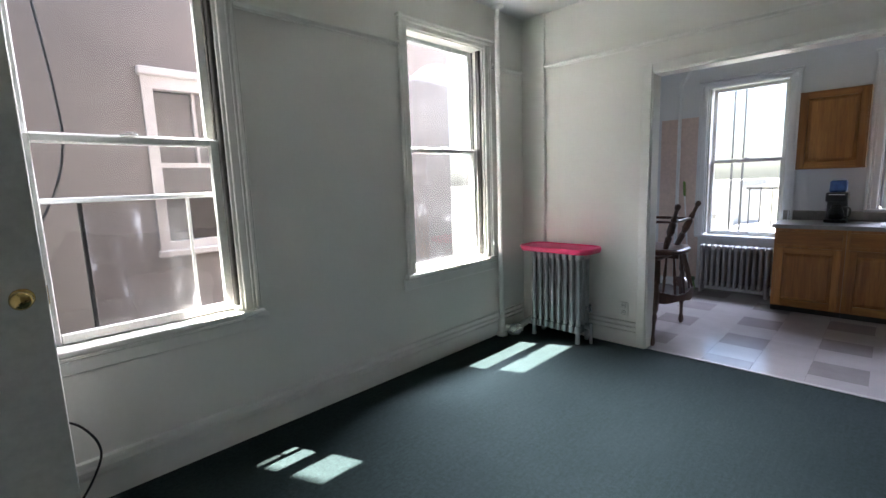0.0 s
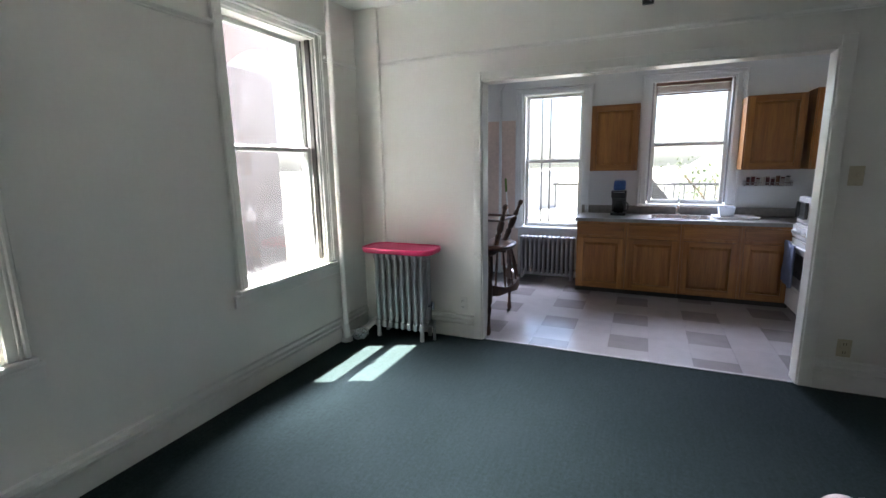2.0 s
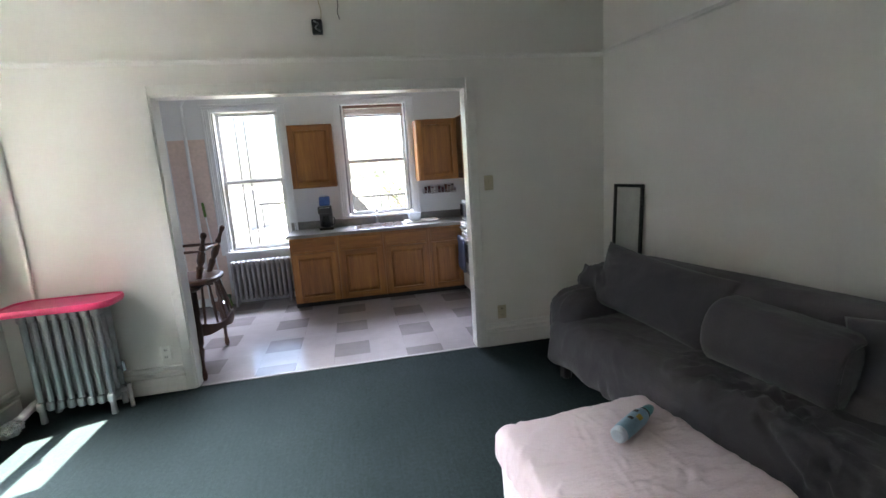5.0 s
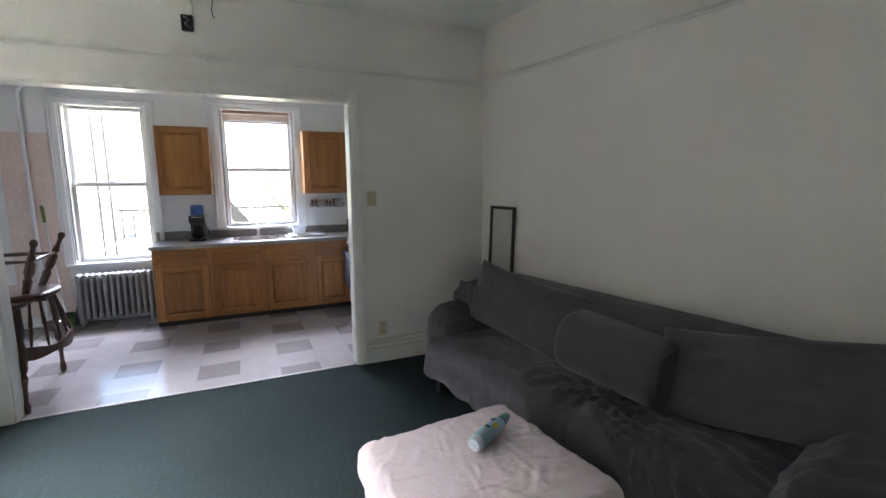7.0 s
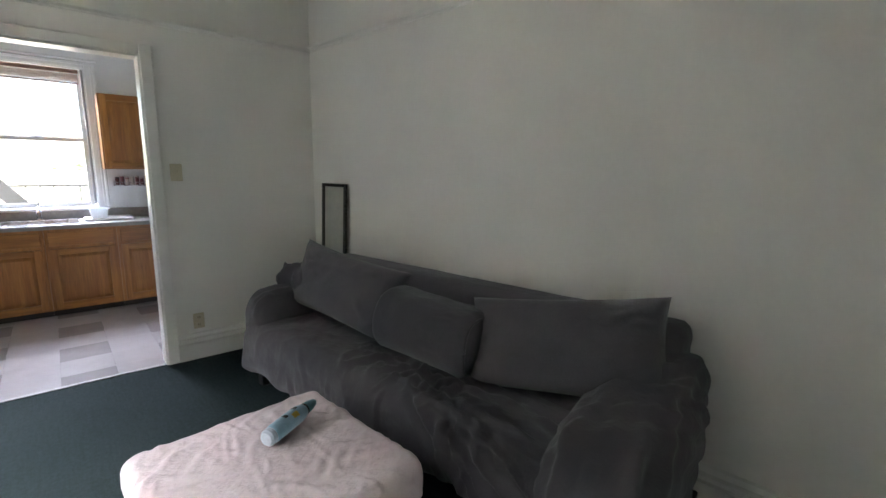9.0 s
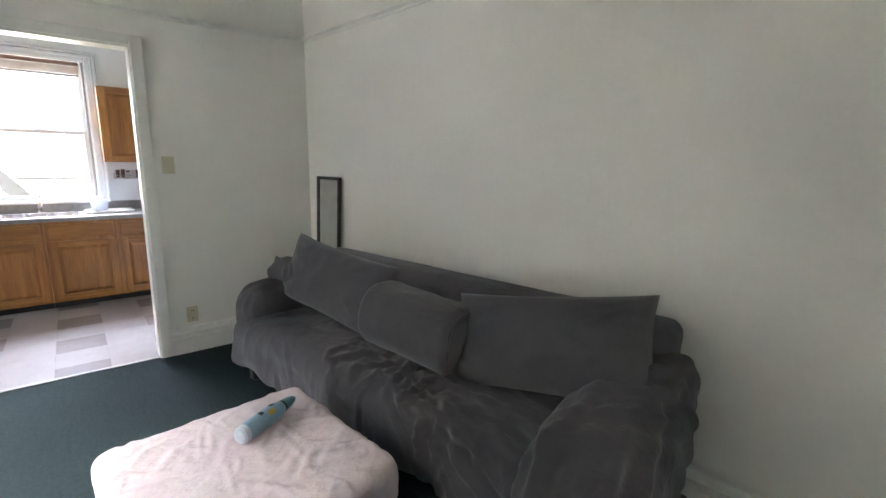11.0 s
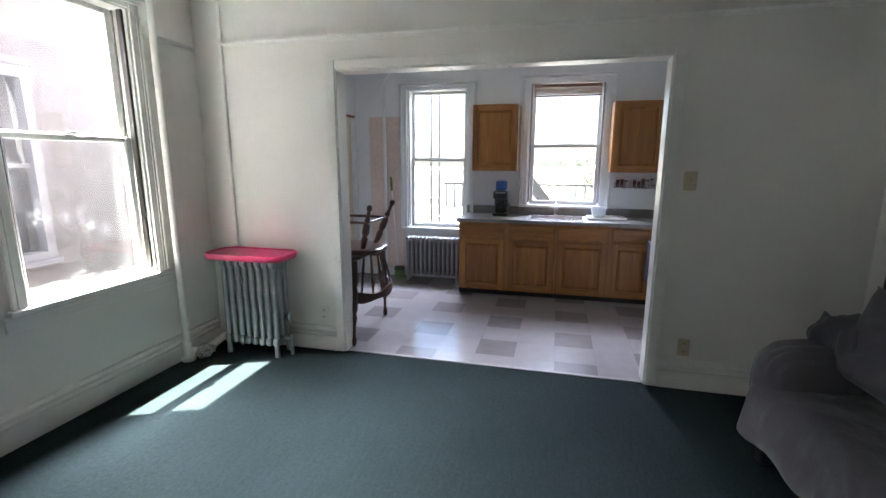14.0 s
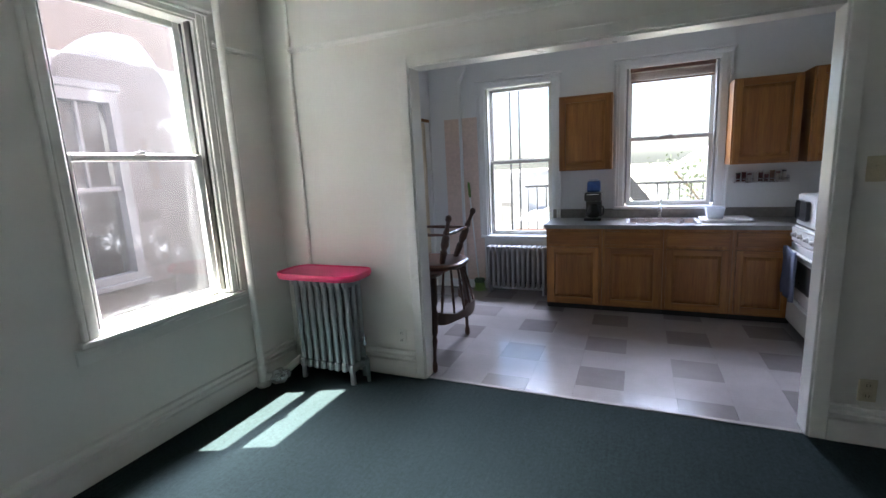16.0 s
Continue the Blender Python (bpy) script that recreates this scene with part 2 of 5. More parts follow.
SOFA = cloth("charcoal_slipcover", (0.092, 0.087, 0.093), (0.118, 0.112, 0.118), 0.15, 420.0, 0.8, 0.6, 9.0)
PILLOW = cloth("charcoal_cushion", (0.086, 0.083, 0.088), (0.104, 0.100, 0.106), 0.2, 300.0, 0.8, 0.5, 7.0)
QUILT = cloth("pale_pink_quilt", (0.70, 0.585, 0.585), (0.76, 0.665, 0.665), 0.1, 260.0, 0.97, 0.5, 18.0)


def glass_material(name, tint, film):
    """Window glass; film: how much of a milky sheet covers it."""
    m, nt, p = nodes(name)
    out = nt.nodes["Material Output"]
    tr = nt.nodes.new("ShaderNodeBsdfTransparent")
    tr.inputs[0].default_value = (*tint, 1)
    gl = nt.nodes.new("ShaderNodeBsdfGlossy")
    gl.inputs["Roughness"].default_value = 0.02 if not film else 0.18
    lw = nt.nodes.new("ShaderNodeLayerWeight")
    lw.inputs[0].default_value = 0.5
    steep = nt.nodes.new("ShaderNodeMath")
    steep.operation = "POWER"
    steep.inputs[1].default_value = 5.0
    nt.links.new(lw.outputs["Facing"], steep.inputs[0])
    fr = nt.nodes.new("ShaderNodeMath")
    fr.operation = "MULTIPLY_ADD"
    fr.inputs[1].default_value, fr.inputs[2].default_value = 0.9, 0.035
    nt.links.new(steep.outputs[0], fr.inputs[0])
    mx = nt.nodes.new("ShaderNodeMixShader")
    if film:
        mx.inputs[0].default_value = 0.05
    else:
        nt.links.new(fr.outputs[0], mx.inputs[0])
    nt.links.new(tr.outputs[0], mx.inputs[1])
    nt.links.new(gl.outputs[0], mx.inputs[2])
    last = mx.outputs[0]
    if film:
        v = mapped(nt, (1.0, 2.6, 0.8))
        wr = noise_of(nt, v, 4.5, 9, 0.68)
        cover = ramp(nt, wr, ((0.44, (film * 0.9,) * 3), (0.56, (film * 1.5,) * 3), (0.61, (film * 3.0,) * 3), (0.67, (min(1, film * 16.0),) * 3)))
        tl = nt.nodes.new("ShaderNodeBsdfTranslucent")
        tl.inputs[0].default_value = (0.86, 0.86, 0.88, 1)
        m2 = nt.nodes.new("ShaderNodeMixShader")
        nt.links.new(cover, m2.inputs[0])
        nt.links.new(last, m2.inputs[1])
        nt.links.new(tl.outputs[0], m2.inputs[2])
        last = m2.outputs[0]
    nt.links.new(last, out.inputs[0])
    return m


GLASS = glass_material("window_glass", (0.96, 0.97, 0.97), 0)
PLEXI = glass_material("dusty_plexiglass", (0.80, 0.78, 0.77), 0.010)
FILM = glass_material("plastic_sheeting", (0.62, 0.62, 0.65), 0.006)
LIGHT_BAND = glass_material("light_band_sheeting", (0.70, 0.70, 0.74), 0.03)
MIRROR = plain("mirror_glass", (0.8, 0.82, 0.81), 0.03, 1.0)
CARAFE = glass_material("smoked_glass", (0.25, 0.25, 0.27), 0)

# ---- building helpers ----


def part(name, bm, material, parent=None, label="", smooth=False):
    me = bpy.data.meshes.new(name)
    if smooth:
        for f in bm.faces:
            f.smooth = True
    bm.to_mesh(me)
    bm.free()
    me.materials.append(material)
    ob = new(name, me)
    if parent:
        ob.parent = parent
    if label:
        ob["label"] = label
    return ob


def empty(name, m, label, category, group="", kind=""):
    e = new(name)
    e.empty_display_size = 0.1
    e.matrix_basis = m
    return tagged(e, label, category, group, kind)


def add_box(bm, x0, x1, y0, y1, z0, z1, bevel=0.0, seg=1):
    r = bmesh.ops.create_cube(bm, size=1, matrix=Matrix.Translation(((x0 + x1) / 2, (y0 + y1) / 2, (z0 + z1) / 2))
                              @ Matrix.Diagonal((abs(x1 - x0), abs(y1 - y0), abs(z1 - z0), 1)))
    if bevel:
        es = list({e for v in r["verts"] for e in v.link_edges})
        bmesh.ops.bevel(bm, geom=es, offset=bevel, segments=seg, affect="EDGES", profile=0.5)
    return bm


def box(x0, x1, y0, y1, z0, z1, bevel=0.0, seg=1):
    return add_box(bmesh.new(), x0, x1, y0, y1, z0, z1, bevel, seg)


def add_rod(bm, a, b, r0, r1=None, n=12):
    a, b = Vector(a), Vector(b)
    d = b - a
    m = Matrix.Translation((a + b) / 2) @ d.to_track_quat("Z", "Y").to_matrix().to_4x4()
    bmesh.ops.create_cone(bm, cap_ends=True, segments=n, radius1=r0, radius2=r0 if r1 is None else r1, depth=d.length, matrix=m)
    return bm


def rod(a, b, r0, r1=None, n=12):
    return add_rod(bmesh.new(), a, b, r0, r1, n)


def turned(a, b, profile, n=10):
    """A lathe-turned bar from a to b; profile: (share of the length, radius)."""
    a, b = Vector(a), Vector(b)
    q = (b - a).to_track_quat("Z", "Y")
    bm = bmesh.new()
    rings = []
    for s, r in profile:
        c = a.lerp(b, s)
        rings.append([bm.verts.new(c + q @ Vector((r * math.cos(2 * math.pi * k / n), r * math.sin(2 * math.pi * k / n), 0))) for k in range(n)])
    for p, q2 in zip(rings, rings[1:]):
        for k in range(n):
            bm.faces.new((p[k], p[(k + 1) % n], q2[(k + 1) % n], q2[k]))
    bm.faces.new(rings[0][::-1])
    bm.faces.new(rings[-1])
    return bm


def tube(points, r, n=8):
    """A round bar along a bent line."""
    bm = bmesh.new()
    pts = [Vector(p) for p in points]
    rings = []
    for i, p in enumerate(pts):
        d = (pts[min(i + 1, len(pts) - 1)] - pts[max(i - 1, 0)]).normalized()
        side = d.cross(Vector((0.13, 0.31, 0.94))).normalized()
        up = side.cross(d)
        rings.append([bm.verts.new(p + r * (math.cos(2 * math.pi * k / n) * side + math.sin(2 * math.pi * k / n) * up)) for k in range(n)])
    for a, b in zip(rings, rings[1:]):
        for k in range(n):
            bm.faces.new((a[k], a[(k + 1) % n], b[(k + 1) % n], b[k]))
    bm.faces.new(rings[0][::-1])
    bm.faces.new(rings[-1])
    bmesh.ops.recalc_face_normals(bm, faces=bm.faces)
    return bm


def curve_points(ctrl, steps=8):
    """A smooth line through the points."""
    c = [Vector(p) for p in ctrl]
    c = [c[0] * 2 - c[1]] + c + [c[-1] * 2 - c[-2]]
    out = []
    for i in range(1, len(c) - 2):
        for k in range(steps):
            t = k / steps
            a, b, d, e = c[i - 1], c[i], c[i + 1], c[i + 2]
            out.append(0.5 * (2 * b + (d - a) * t + (2 * a - 5 * b + 4 * d - e) * t * t + (3 * b - a - 3 * d + e) * t ** 3))
    out.append(c[-2])
    return out


def setting(name, bm, material, label, category):
    return tagged(part(name, bm, material), label, category, kind="structure")


def profile_run(sections, length):
    """A moulding along x: sections are (depth, height) corners, swept from 0 to length."""
    bm = bmesh.new()
    a = [bm.verts.new((0, d, z)) for d, z in sections]
    b = [bm.verts.new((length, d, z)) for d, z in sections]
    n = len(sections)
    for k in range(n):
        bm.faces.new((a[k], a[(k + 1) % n], b[(k + 1) % n], b[k]))
    bm.faces.new(a[::-1])
    bm.faces.new(b)
    bmesh.ops.recalc_face_normals(bm, faces=bm.faces)
    return bm


BASE_PROFILE = ((0, 0), (0.024, 0), (0.024, 0.118), (0.006, 0.124), (0.006, 0.140), (0.036, 0.148), (0.038, 0.162), (0.014, 0.168), (0.012, 0.180), (0.024, 0.186), (0.022, 0.198), (0, 0.202))
RAIL_PROFILE = ((0, 0), (0.010, 0.001), (0.012, 0.010), (0.042, 0.020), (0.044, 0.034), (0.018, 0.040), (0, 0.042))


def moulding(name, sections, a, b, z, material, label, category):
    """A moulding on the wall from a to b (plan points); the room lies to the left of the way from a to b."""
    a, b = Vector((*a, z)), Vector((*b, z))
    d = b - a
    ob = setting(name, profile_run(sections, d.length), material, label, category)
    ob.matrix_basis = Matrix.Translation(a) @ Matrix.Rotation(math.atan2(d.y, d.x), 4, "Z")
    return ob


# ---- plan ----
WX = -0.045
CEILING_Z, BACK_Y, KBACK_Y, KLEFT_X, KRIGHT_X = 2.80, -4.42, 2.45, 0.14, 4.42
FLARE = 0.11
SOFA_WALL = lambda y: 4.51 - FLARE * y
OP_X0, OP_X1, OP_Z = 1.102, 3.338, 2.14
W_Y0, W_Y1, W_Z0, W_Z1 = -1.425, -0.57, 0.725, 2.465
W_STEP = -2.10


def wall_with_holes(bm, along, t0, t1, s0, s1, z0, z1, holes):
    """Boxes that fill a wall round its openings. along 'x' or 'y'; t0, t1: its faces; s0, s1: its ends."""
    def fill(a, b, lo, hi):
        if b - a > 1e-4 and hi - lo > 1e-4:
            if along == "y":
                add_box(bm, t0, t1, a, b, lo, hi)
            else:
                add_box(bm, a, b, t0, t1, lo, hi)
    cur = s0
    for a, b, lo, hi in sorted(holes):
        fill(cur, a, z0, z1)
        fill(a, b, z0, lo)
        fill(a, b, hi, z1)
        cur = b
    fill(cur, s1, z0, z1)
    return bm


LEFT_HOLES = [(W_Y0, W_Y1, W_Z0, W_Z1), (W_Y0 + W_STEP, W_Y1 + W_STEP, W_Z0, W_Z1)]
K1 = (0.822, 1.615, 0.656, 2.365)
K2 = (2.33, 3.19, 0.985, 2.40)
setting("wall_west", wall_with_holes(bmesh.new(), "y", WX - 0.16, WX, BACK_Y - 0.15, 0.0, 0, CEILING_Z, LEFT_HOLES), WALL,
        "off-white painted plaster wall with two sash windows", "wall")
# never in view; this dark layer is added to dim bounce on the neighbour's wall
setting("wall_west_outside", wall_with_holes(bmesh.new(), "y", WX - 0.18, WX - 0.162, BACK_Y - 1.0, KBACK_Y + 0.2, -3.4, 3.6, LEFT_HOLES), BRICKDARK,
        "unseen dark brick outer layer, added to cut sunlight bounced across the shaft", "wall")
setting("wall_north", wall_with_holes(bmesh.new(), "x", 0.0, 0.12, WX - 0.16, 4.7, 0, CEILING_Z, [(OP_X0, OP_X1, 0, OP_Z)]), WALL,
        "off-white plaster wall with a wide cased opening to the kitchen", "wall")
setting("wall_south", wall_with_holes(bmesh.new(), "x", BACK_Y - 0.15, BACK_Y, WX, 5.2, 0, CEILING_Z, []), WALL,
        "off-white plaster wall closing the living room", "wall")
bm = bmesh.new()
vs = [bm.verts.new((SOFA_WALL(y) + o, y, z)) for z in (0, CEILING_Z) for y, o in ((0, 0), (BACK_Y, 0), (BACK_Y, 0.15), (0, 0.15))]
for q in ((0, 1, 2, 3), (7, 6, 5, 4), (0, 4, 5, 1), (1, 5, 6, 2), (2, 6, 7, 3), (3, 7, 4, 0)):
    bm.faces.new([vs[k] for k in q])
bmesh.ops.recalc_face_normals(bm, faces=bm.faces)
setting("wall_east", bm, WALL, "plain off-white plaster wall behind the sofa", "wall")
setting("ceiling", box(WX - 0.16, 5.2, BACK_Y - 0.15, 0.12, CEILING_Z, CEILING_Z + 0.12), CEIL, "white painted plaster ceiling", "ceiling")
setting("ceiling_kitchen", box(KLEFT_X - 0.12, KRIGHT_X + 0.12, 0.124, KBACK_Y + 0.2, CEILING_Z - 0.1, CEILING_Z + 0.12), CEIL, "white painted kitchen ceiling", "ceiling")
setting("floor", box(WX - 0.13, 5.1, BACK_Y, 0.012, -0.12, 0.0), CARPET, "worn dark green low-pile carpet", "carpet")
kfloor = setting("floor_kitchen", box(KLEFT_X - 0.1, KRIGHT_X + 0.1, 0.012, KBACK_Y + 0.1, -0.12, -0.006), TILE_LIGHT,
                 "pale vinyl tile floor with scattered grey tiles", "floor")
setting("wall_kitchen_north", wall_with_holes(bmesh.new(), "x", KBACK_Y, KBACK_Y + 0.2, KLEFT_X - 0.12, KRIGHT_X + 0.12, 0, CEILING_Z - 0.1, [K1, K2]), KWALL,
        "pale grey painted kitchen wall with two windows", "wall")
setting("wall_kitchen_west", wall_with_holes(bmesh.new(), "y", KLEFT_X - 0.12, KLEFT_X, 0.12, KBACK_Y, 0, CEILING_Z - 0.1, [(1.55, 2.40, 0, 2.05)]), KWALL,
        "pale grey painted kitchen wall with a doorway", "wall")
setting("wall_kitchen_east", box(KRIGHT_X, KRIGHT_X + 0.12, 0.12, KBACK_Y, 0, CEILING_Z - 0.1), KWALL, "pale grey painted kitchen wall", "wall")
setting("wall_closet", box(KLEFT_X - 0.9, KLEFT_X - 0.8, 0.6, KBACK_Y + 0.1, -0.1, CEILING_Z - 0.1), KWALL, "plain wall beyond the kitchen doorway", "wall")
# corner chase and picture rails
setting("chase", box(WX, 0.19, -0.035, 0.0, 0, CEILING_Z, 0.016, 4), WALL, "boxed plaster pipe chase in the corner", "wall")
moulding("picture_rail_west", RAIL_PROFILE, (WX, -0.06), (WX, W_Y1 + 0.074), 2.31, TRIM, "painted wooden picture rail", "trim")
moulding("picture_rail_middle", RAIL_PROFILE, (WX, W_Y0 - 0.074), (WX, W_Y1 + W_STEP + 0.074), 2.31, TRIM, "painted wooden picture rail", "trim")
moulding("picture_rail_south", RAIL_PROFILE, (WX, W_Y0 + W_STEP - 0.074), (WX, BACK_Y), 2.31, TRIM, "painted wooden picture rail", "trim")
moulding("picture_rail_north", RAIL_PROFILE, (4.51, 0.0), (0.19, 0.0), 2.335, TRIM, "painted wooden picture rail", "trim")
moulding("picture_rail_east", RAIL_PROFILE, (SOFA_WALL(BACK_Y), BACK_Y), (4.51, 0.0), 2.345, TRIM, "painted wooden picture rail", "trim")
moulding("baseboard_west", BASE_PROFILE, (WX, -0.06), (WX, BACK_Y), 0, TRIM, "moulded white baseboard", "baseboard")
moulding("baseboard_north", BASE_PROFILE, (4.51, 0.0), (OP_X1 + 0.07, 0.0), 0, TRIM, "moulded white baseboard", "baseboard")
moulding("baseboard_corner", BASE_PROFILE, (OP_X0 - 0.065, 0.0), (0.19, 0.0), 0, TRIM, "moulded white baseboard", "baseboard")
moulding("baseboard_east", BASE_PROFILE, (SOFA_WALL(BACK_Y), BACK_Y), (4.51, 0.0), 0, TRIM, "moulded white baseboard", "baseboard")
# casing of the wide opening
casing = empty("opening_trim", Matrix(), "white painted casing round the wide opening", "trim", kind="structure")
for nm, b in (("jamb", (OP_X0 - 0.004, OP_X0 + 0.016, -0.012, 0.130, 0, OP_Z)), ("jamb", (OP_X1 - 0.016, OP_X1 + 0.004, -0.012, 0.130, 0, OP_Z)),
              ("head_jamb", (OP_X0 + 0.016, OP_X1 - 0.016, -0.012, 0.130, OP_Z - 0.016, OP_Z + 0.004)),
              ("casing", (OP_X0 - 0.065, OP_X0 + 0.004, -0.024, -0.003, 0, OP_Z + 0.062)), ("casing", (OP_X1 - 0.004, OP_X1 + 0.068, -0.024, -0.003, 0, OP_Z + 0.062)),
              ("head_casing", (OP_X0 + 0.006, OP_X1 - 0.006, -0.022, -0.003, OP_Z - 0.002, OP_Z + 0.062)),
              ("back_casing", (OP_X0 - 0.07, OP_X0 + 0.0, 0.122, 0.138, 0, OP_Z + 0.06)), ("back_casing", (OP_X1, OP_X1 + 0.07, 0.122, 0.138, 0, OP_Z + 0.06))):
    part(nm, box(*b, 0.005, 2), TRIM, casing)
part("threshold_strip", box(OP_X0 + 0.016, OP_X1 - 0.016, 0.0, 0.03, 0.001, 0.006, 0.002), LINO_EDGE, casing, "thin metal threshold strip")

# ---- windows ----


def sash(parent, w, z0, z1, d, material, pane_mat, muntin=False, stile=0.042, lock=False):
    """One sash in the frame's own plane: x across, y into the wall."""
    fr = bmesh.new()
    add_box(fr, -w / 2, -w / 2 + stile, d, d + 0.035, z0, z1, 0.004)
    add_box(fr, w / 2 - stile, w / 2, d, d + 0.035, z0, z1, 0.004)
    add_box(fr, -w / 2 + stile, w / 2 - stile, d + 0.001, d + 0.034, z0, z0 + 0.045, 0.004)
    add_box(fr, -w / 2 + stile, w / 2 - stile, d + 0.001, d + 0.034, z1 - 0.035, z1, 0.004)
    if muntin:
        add_box(fr, -0.011, 0.011, d + 0.006, d + 0.03, z0 + 0.04, z1 - 0.03, 0.003)
    sa = part("sash", fr, material, parent)
    pane = part("pane", box(-w / 2 + stile - 0.004, w / 2 - stile + 0.004, d + 0.015, d + 0.019, z0 + 0.04, z1 - 0.03), pane_mat, sa)
    pane.visible_shadow = False
    if lock:
        lk = box(-0.035, 0.035, d - 0.006, d + 0.02, z1 + 0.001, z1 + 0.012, 0.003)
        add_box(lk, -0.012, 0.03, d - 0.012, d + 0.004, z1 + 0.012, z1 + 0.02, 0.003)
        part("sash_lock", lk, STEEL, sa, "small metal sash lock")
    return sa


def make_window(name, m, w, z0, z1, meet, material, casing_w, label, lower_glass, upper_glass, depth=0.22, sash_in=0.085, sill_out=0.06, muntin=False,
                apron=0.085, track=TRACK, head=0.10, horn=0.06):
    """A double-hung window. m puts its x along the wall, y out of the room, z up; the wall's inner face is y = 0."""
    win = empty(name, m, label, "window", kind="structure")
    h = w / 2
    lin = bmesh.new()
    add_box(lin, -h - 0.002, -h + 0.02, 0.002, depth - 0.002, z0, z1)
    add_box(lin, h - 0.02, h + 0.002, 0.002, depth - 0.002, z0, z1)
    add_box(lin, -h + 0.02, h - 0.02, 0.002, depth - 0.002, z1 - 0.02, z1 + 0.002)
    part("frame", lin, material, win)
    tr = bmesh.new()
    for sx in (-1, 1):
        add_box(tr, sx * (h - 0.02), sx * (h - 0.028), sash_in + 0.04, depth - 0.03, z0 + 0.03, z1 - 0.02)
        add_box(tr, sx * (h - 0.02), sx * (h - 0.04), 0.02, sash_in - 0.004, z0 + 0.03, z1 - 0.02, 0.004)
    part("track", tr, track, win, "dark weathered sash track")
    for sx in (-1, 1):
        cs = bmesh.new()
        a, b = sx * (h - 0.008), sx * (h + casing_w)
        add_box(cs, a, b, -0.018, -0.002, z0 + 0.002, z1 + head, 0.004)
        add_box(cs, sx * (h + casing_w - 0.022), sx * (h + casing_w + 0.002), -0.032, -0.017, z0 + 0.002, z1 + head, 0.005)
        add_box(cs, sx * (h + casing_w * 0.45), sx * (h + casing_w * 0.62), -0.025, -0.017, z0 + 0.002, z1 + head, 0.003)
        part("casing", cs, material, win)
    hd = bmesh.new()
    add_box(hd, -h - casing_w - 0.002, h + casing_w + 0.002, -0.034, -0.016, z1 + 0.02, z1 + head - 0.012, 0.004)
    add_box(hd, -h - casing_w - 0.02, h + casing_w + 0.02, -0.05, -0.002, z1 + head - 0.004, z1 + head + 0.016, 0.006)
    add_box(hd, -h + 0.008, h - 0.008, -0.017, -0.003, z1 - 0.012, z1 + head - 0.006, 0.004)
    part("head_casing", hd, material, win)
    part("sill", box(-h - casing_w - horn, h + casing_w + horn, -sill_out, sash_in + 0.06, z0 - 0.028, z0 + 0.002, 0.009, 3), material, win)
    part("outer_sill", box(-h + 0.02, h - 0.02, sash_in + 0.06, depth + 0.04, z0 - 0.03, z0 - 0.004, 0.006), material, win)
    if apron:
        ap = box(-h - casing_w - 0.04, h + casing_w + 0.04, -0.024, -0.002, z0 - 0.028 - apron, z0 - 0.029, 0.006, 2)
        add_box(ap, -h - casing_w - 0.042, h + casing_w + 0.042, -0.032, -0.02, z0 - 0.05, z0 - 0.029, 0.005)
        part("apron", ap, material, win)
    sash(win, w - 0.068, z0 + 0.004, meet + 0.018, sash_in, SASH, lower_glass, muntin, lock=True)
    sash(win, w - 0.068, meet - 0.018, z1 - 0.02, sash_in + 0.042, SASH, upper_glass, muntin)
    return win


def left_window(i, lower, upper, label):
    yc = (W_Y0 + W_Y1) / 2 + i * W_STEP
    m = Matrix.Translation((WX, yc, 0)) @ Matrix.Rotation(radians(90), 4, "Z")
    return make_window("window_%d" % (i + 1), m, W_Y1 - W_Y0, W_Z0, W_Z1, 1.63, TRIM, 0.072, label, lower, upper, depth=0.18, sash_in=0.065, sill_out=0.045, head=0.045, horn=0.018)


w1 = left_window(0, GLASS, GLASS, "white double-hung sash window with wrinkled plastic sheeting over the glass")


def sheet(side_h, z0, z1, top, drop, d):
    """Thin loose sheeting with a bowed top edge, billowing outwards; top, drop: height of the bow's middle and how far its ends fall."""
    bm = bmesh.new()
    nx, nz = 30, 46
    grid = {}
    for i in range(nx + 1):
        u = 2 * i / nx - 1
        hi = top - drop * (0.35 * (u - 0.15) ** 2 + 0.65 * max(0.0, u + 0.05) ** 4)
        for k in range(nz + 1):
            v = k / nz
            z = z0 + (hi - z0) * v
            belly = 0.022 * (1 - u * u) * math.sin(math.pi * min(1.0, v * 1.05)) + 0.006 * noise.noise(Vector((u * 3 + v, z * 3.5 - u * 2, 2.0)))
            grid[i, k] = bm.verts.new((u * side_h, d + belly, z))
    for i in range(nx):
        for k in range(nz):
            bm.faces.new((grid[i, k], grid[i + 1, k], grid[i + 1, k + 1], grid[i, k + 1]))
    return bm


film_sheet = part("plastic_sheet", sheet(0.395, 0.74, 2.3, 2.315, 0.66, 0.148), FILM, w1, "creased clear plastic sheeting with a bowed top", smooth=True)
# second milky layer, added to imitate brighter light along the sheet's bowed top
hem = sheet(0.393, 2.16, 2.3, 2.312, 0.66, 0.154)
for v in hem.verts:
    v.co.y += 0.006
film_light_band = part("sheet_light_band", hem, LIGHT_BAND, w1, "milky second layer added for the bright band along the bowed top", smooth=True)
film_sheet.visible_shadow = film_light_band.visible_shadow = False
left_window(1, GLASS, GLASS, "white double-hung sash window facing the neighbour's wall")
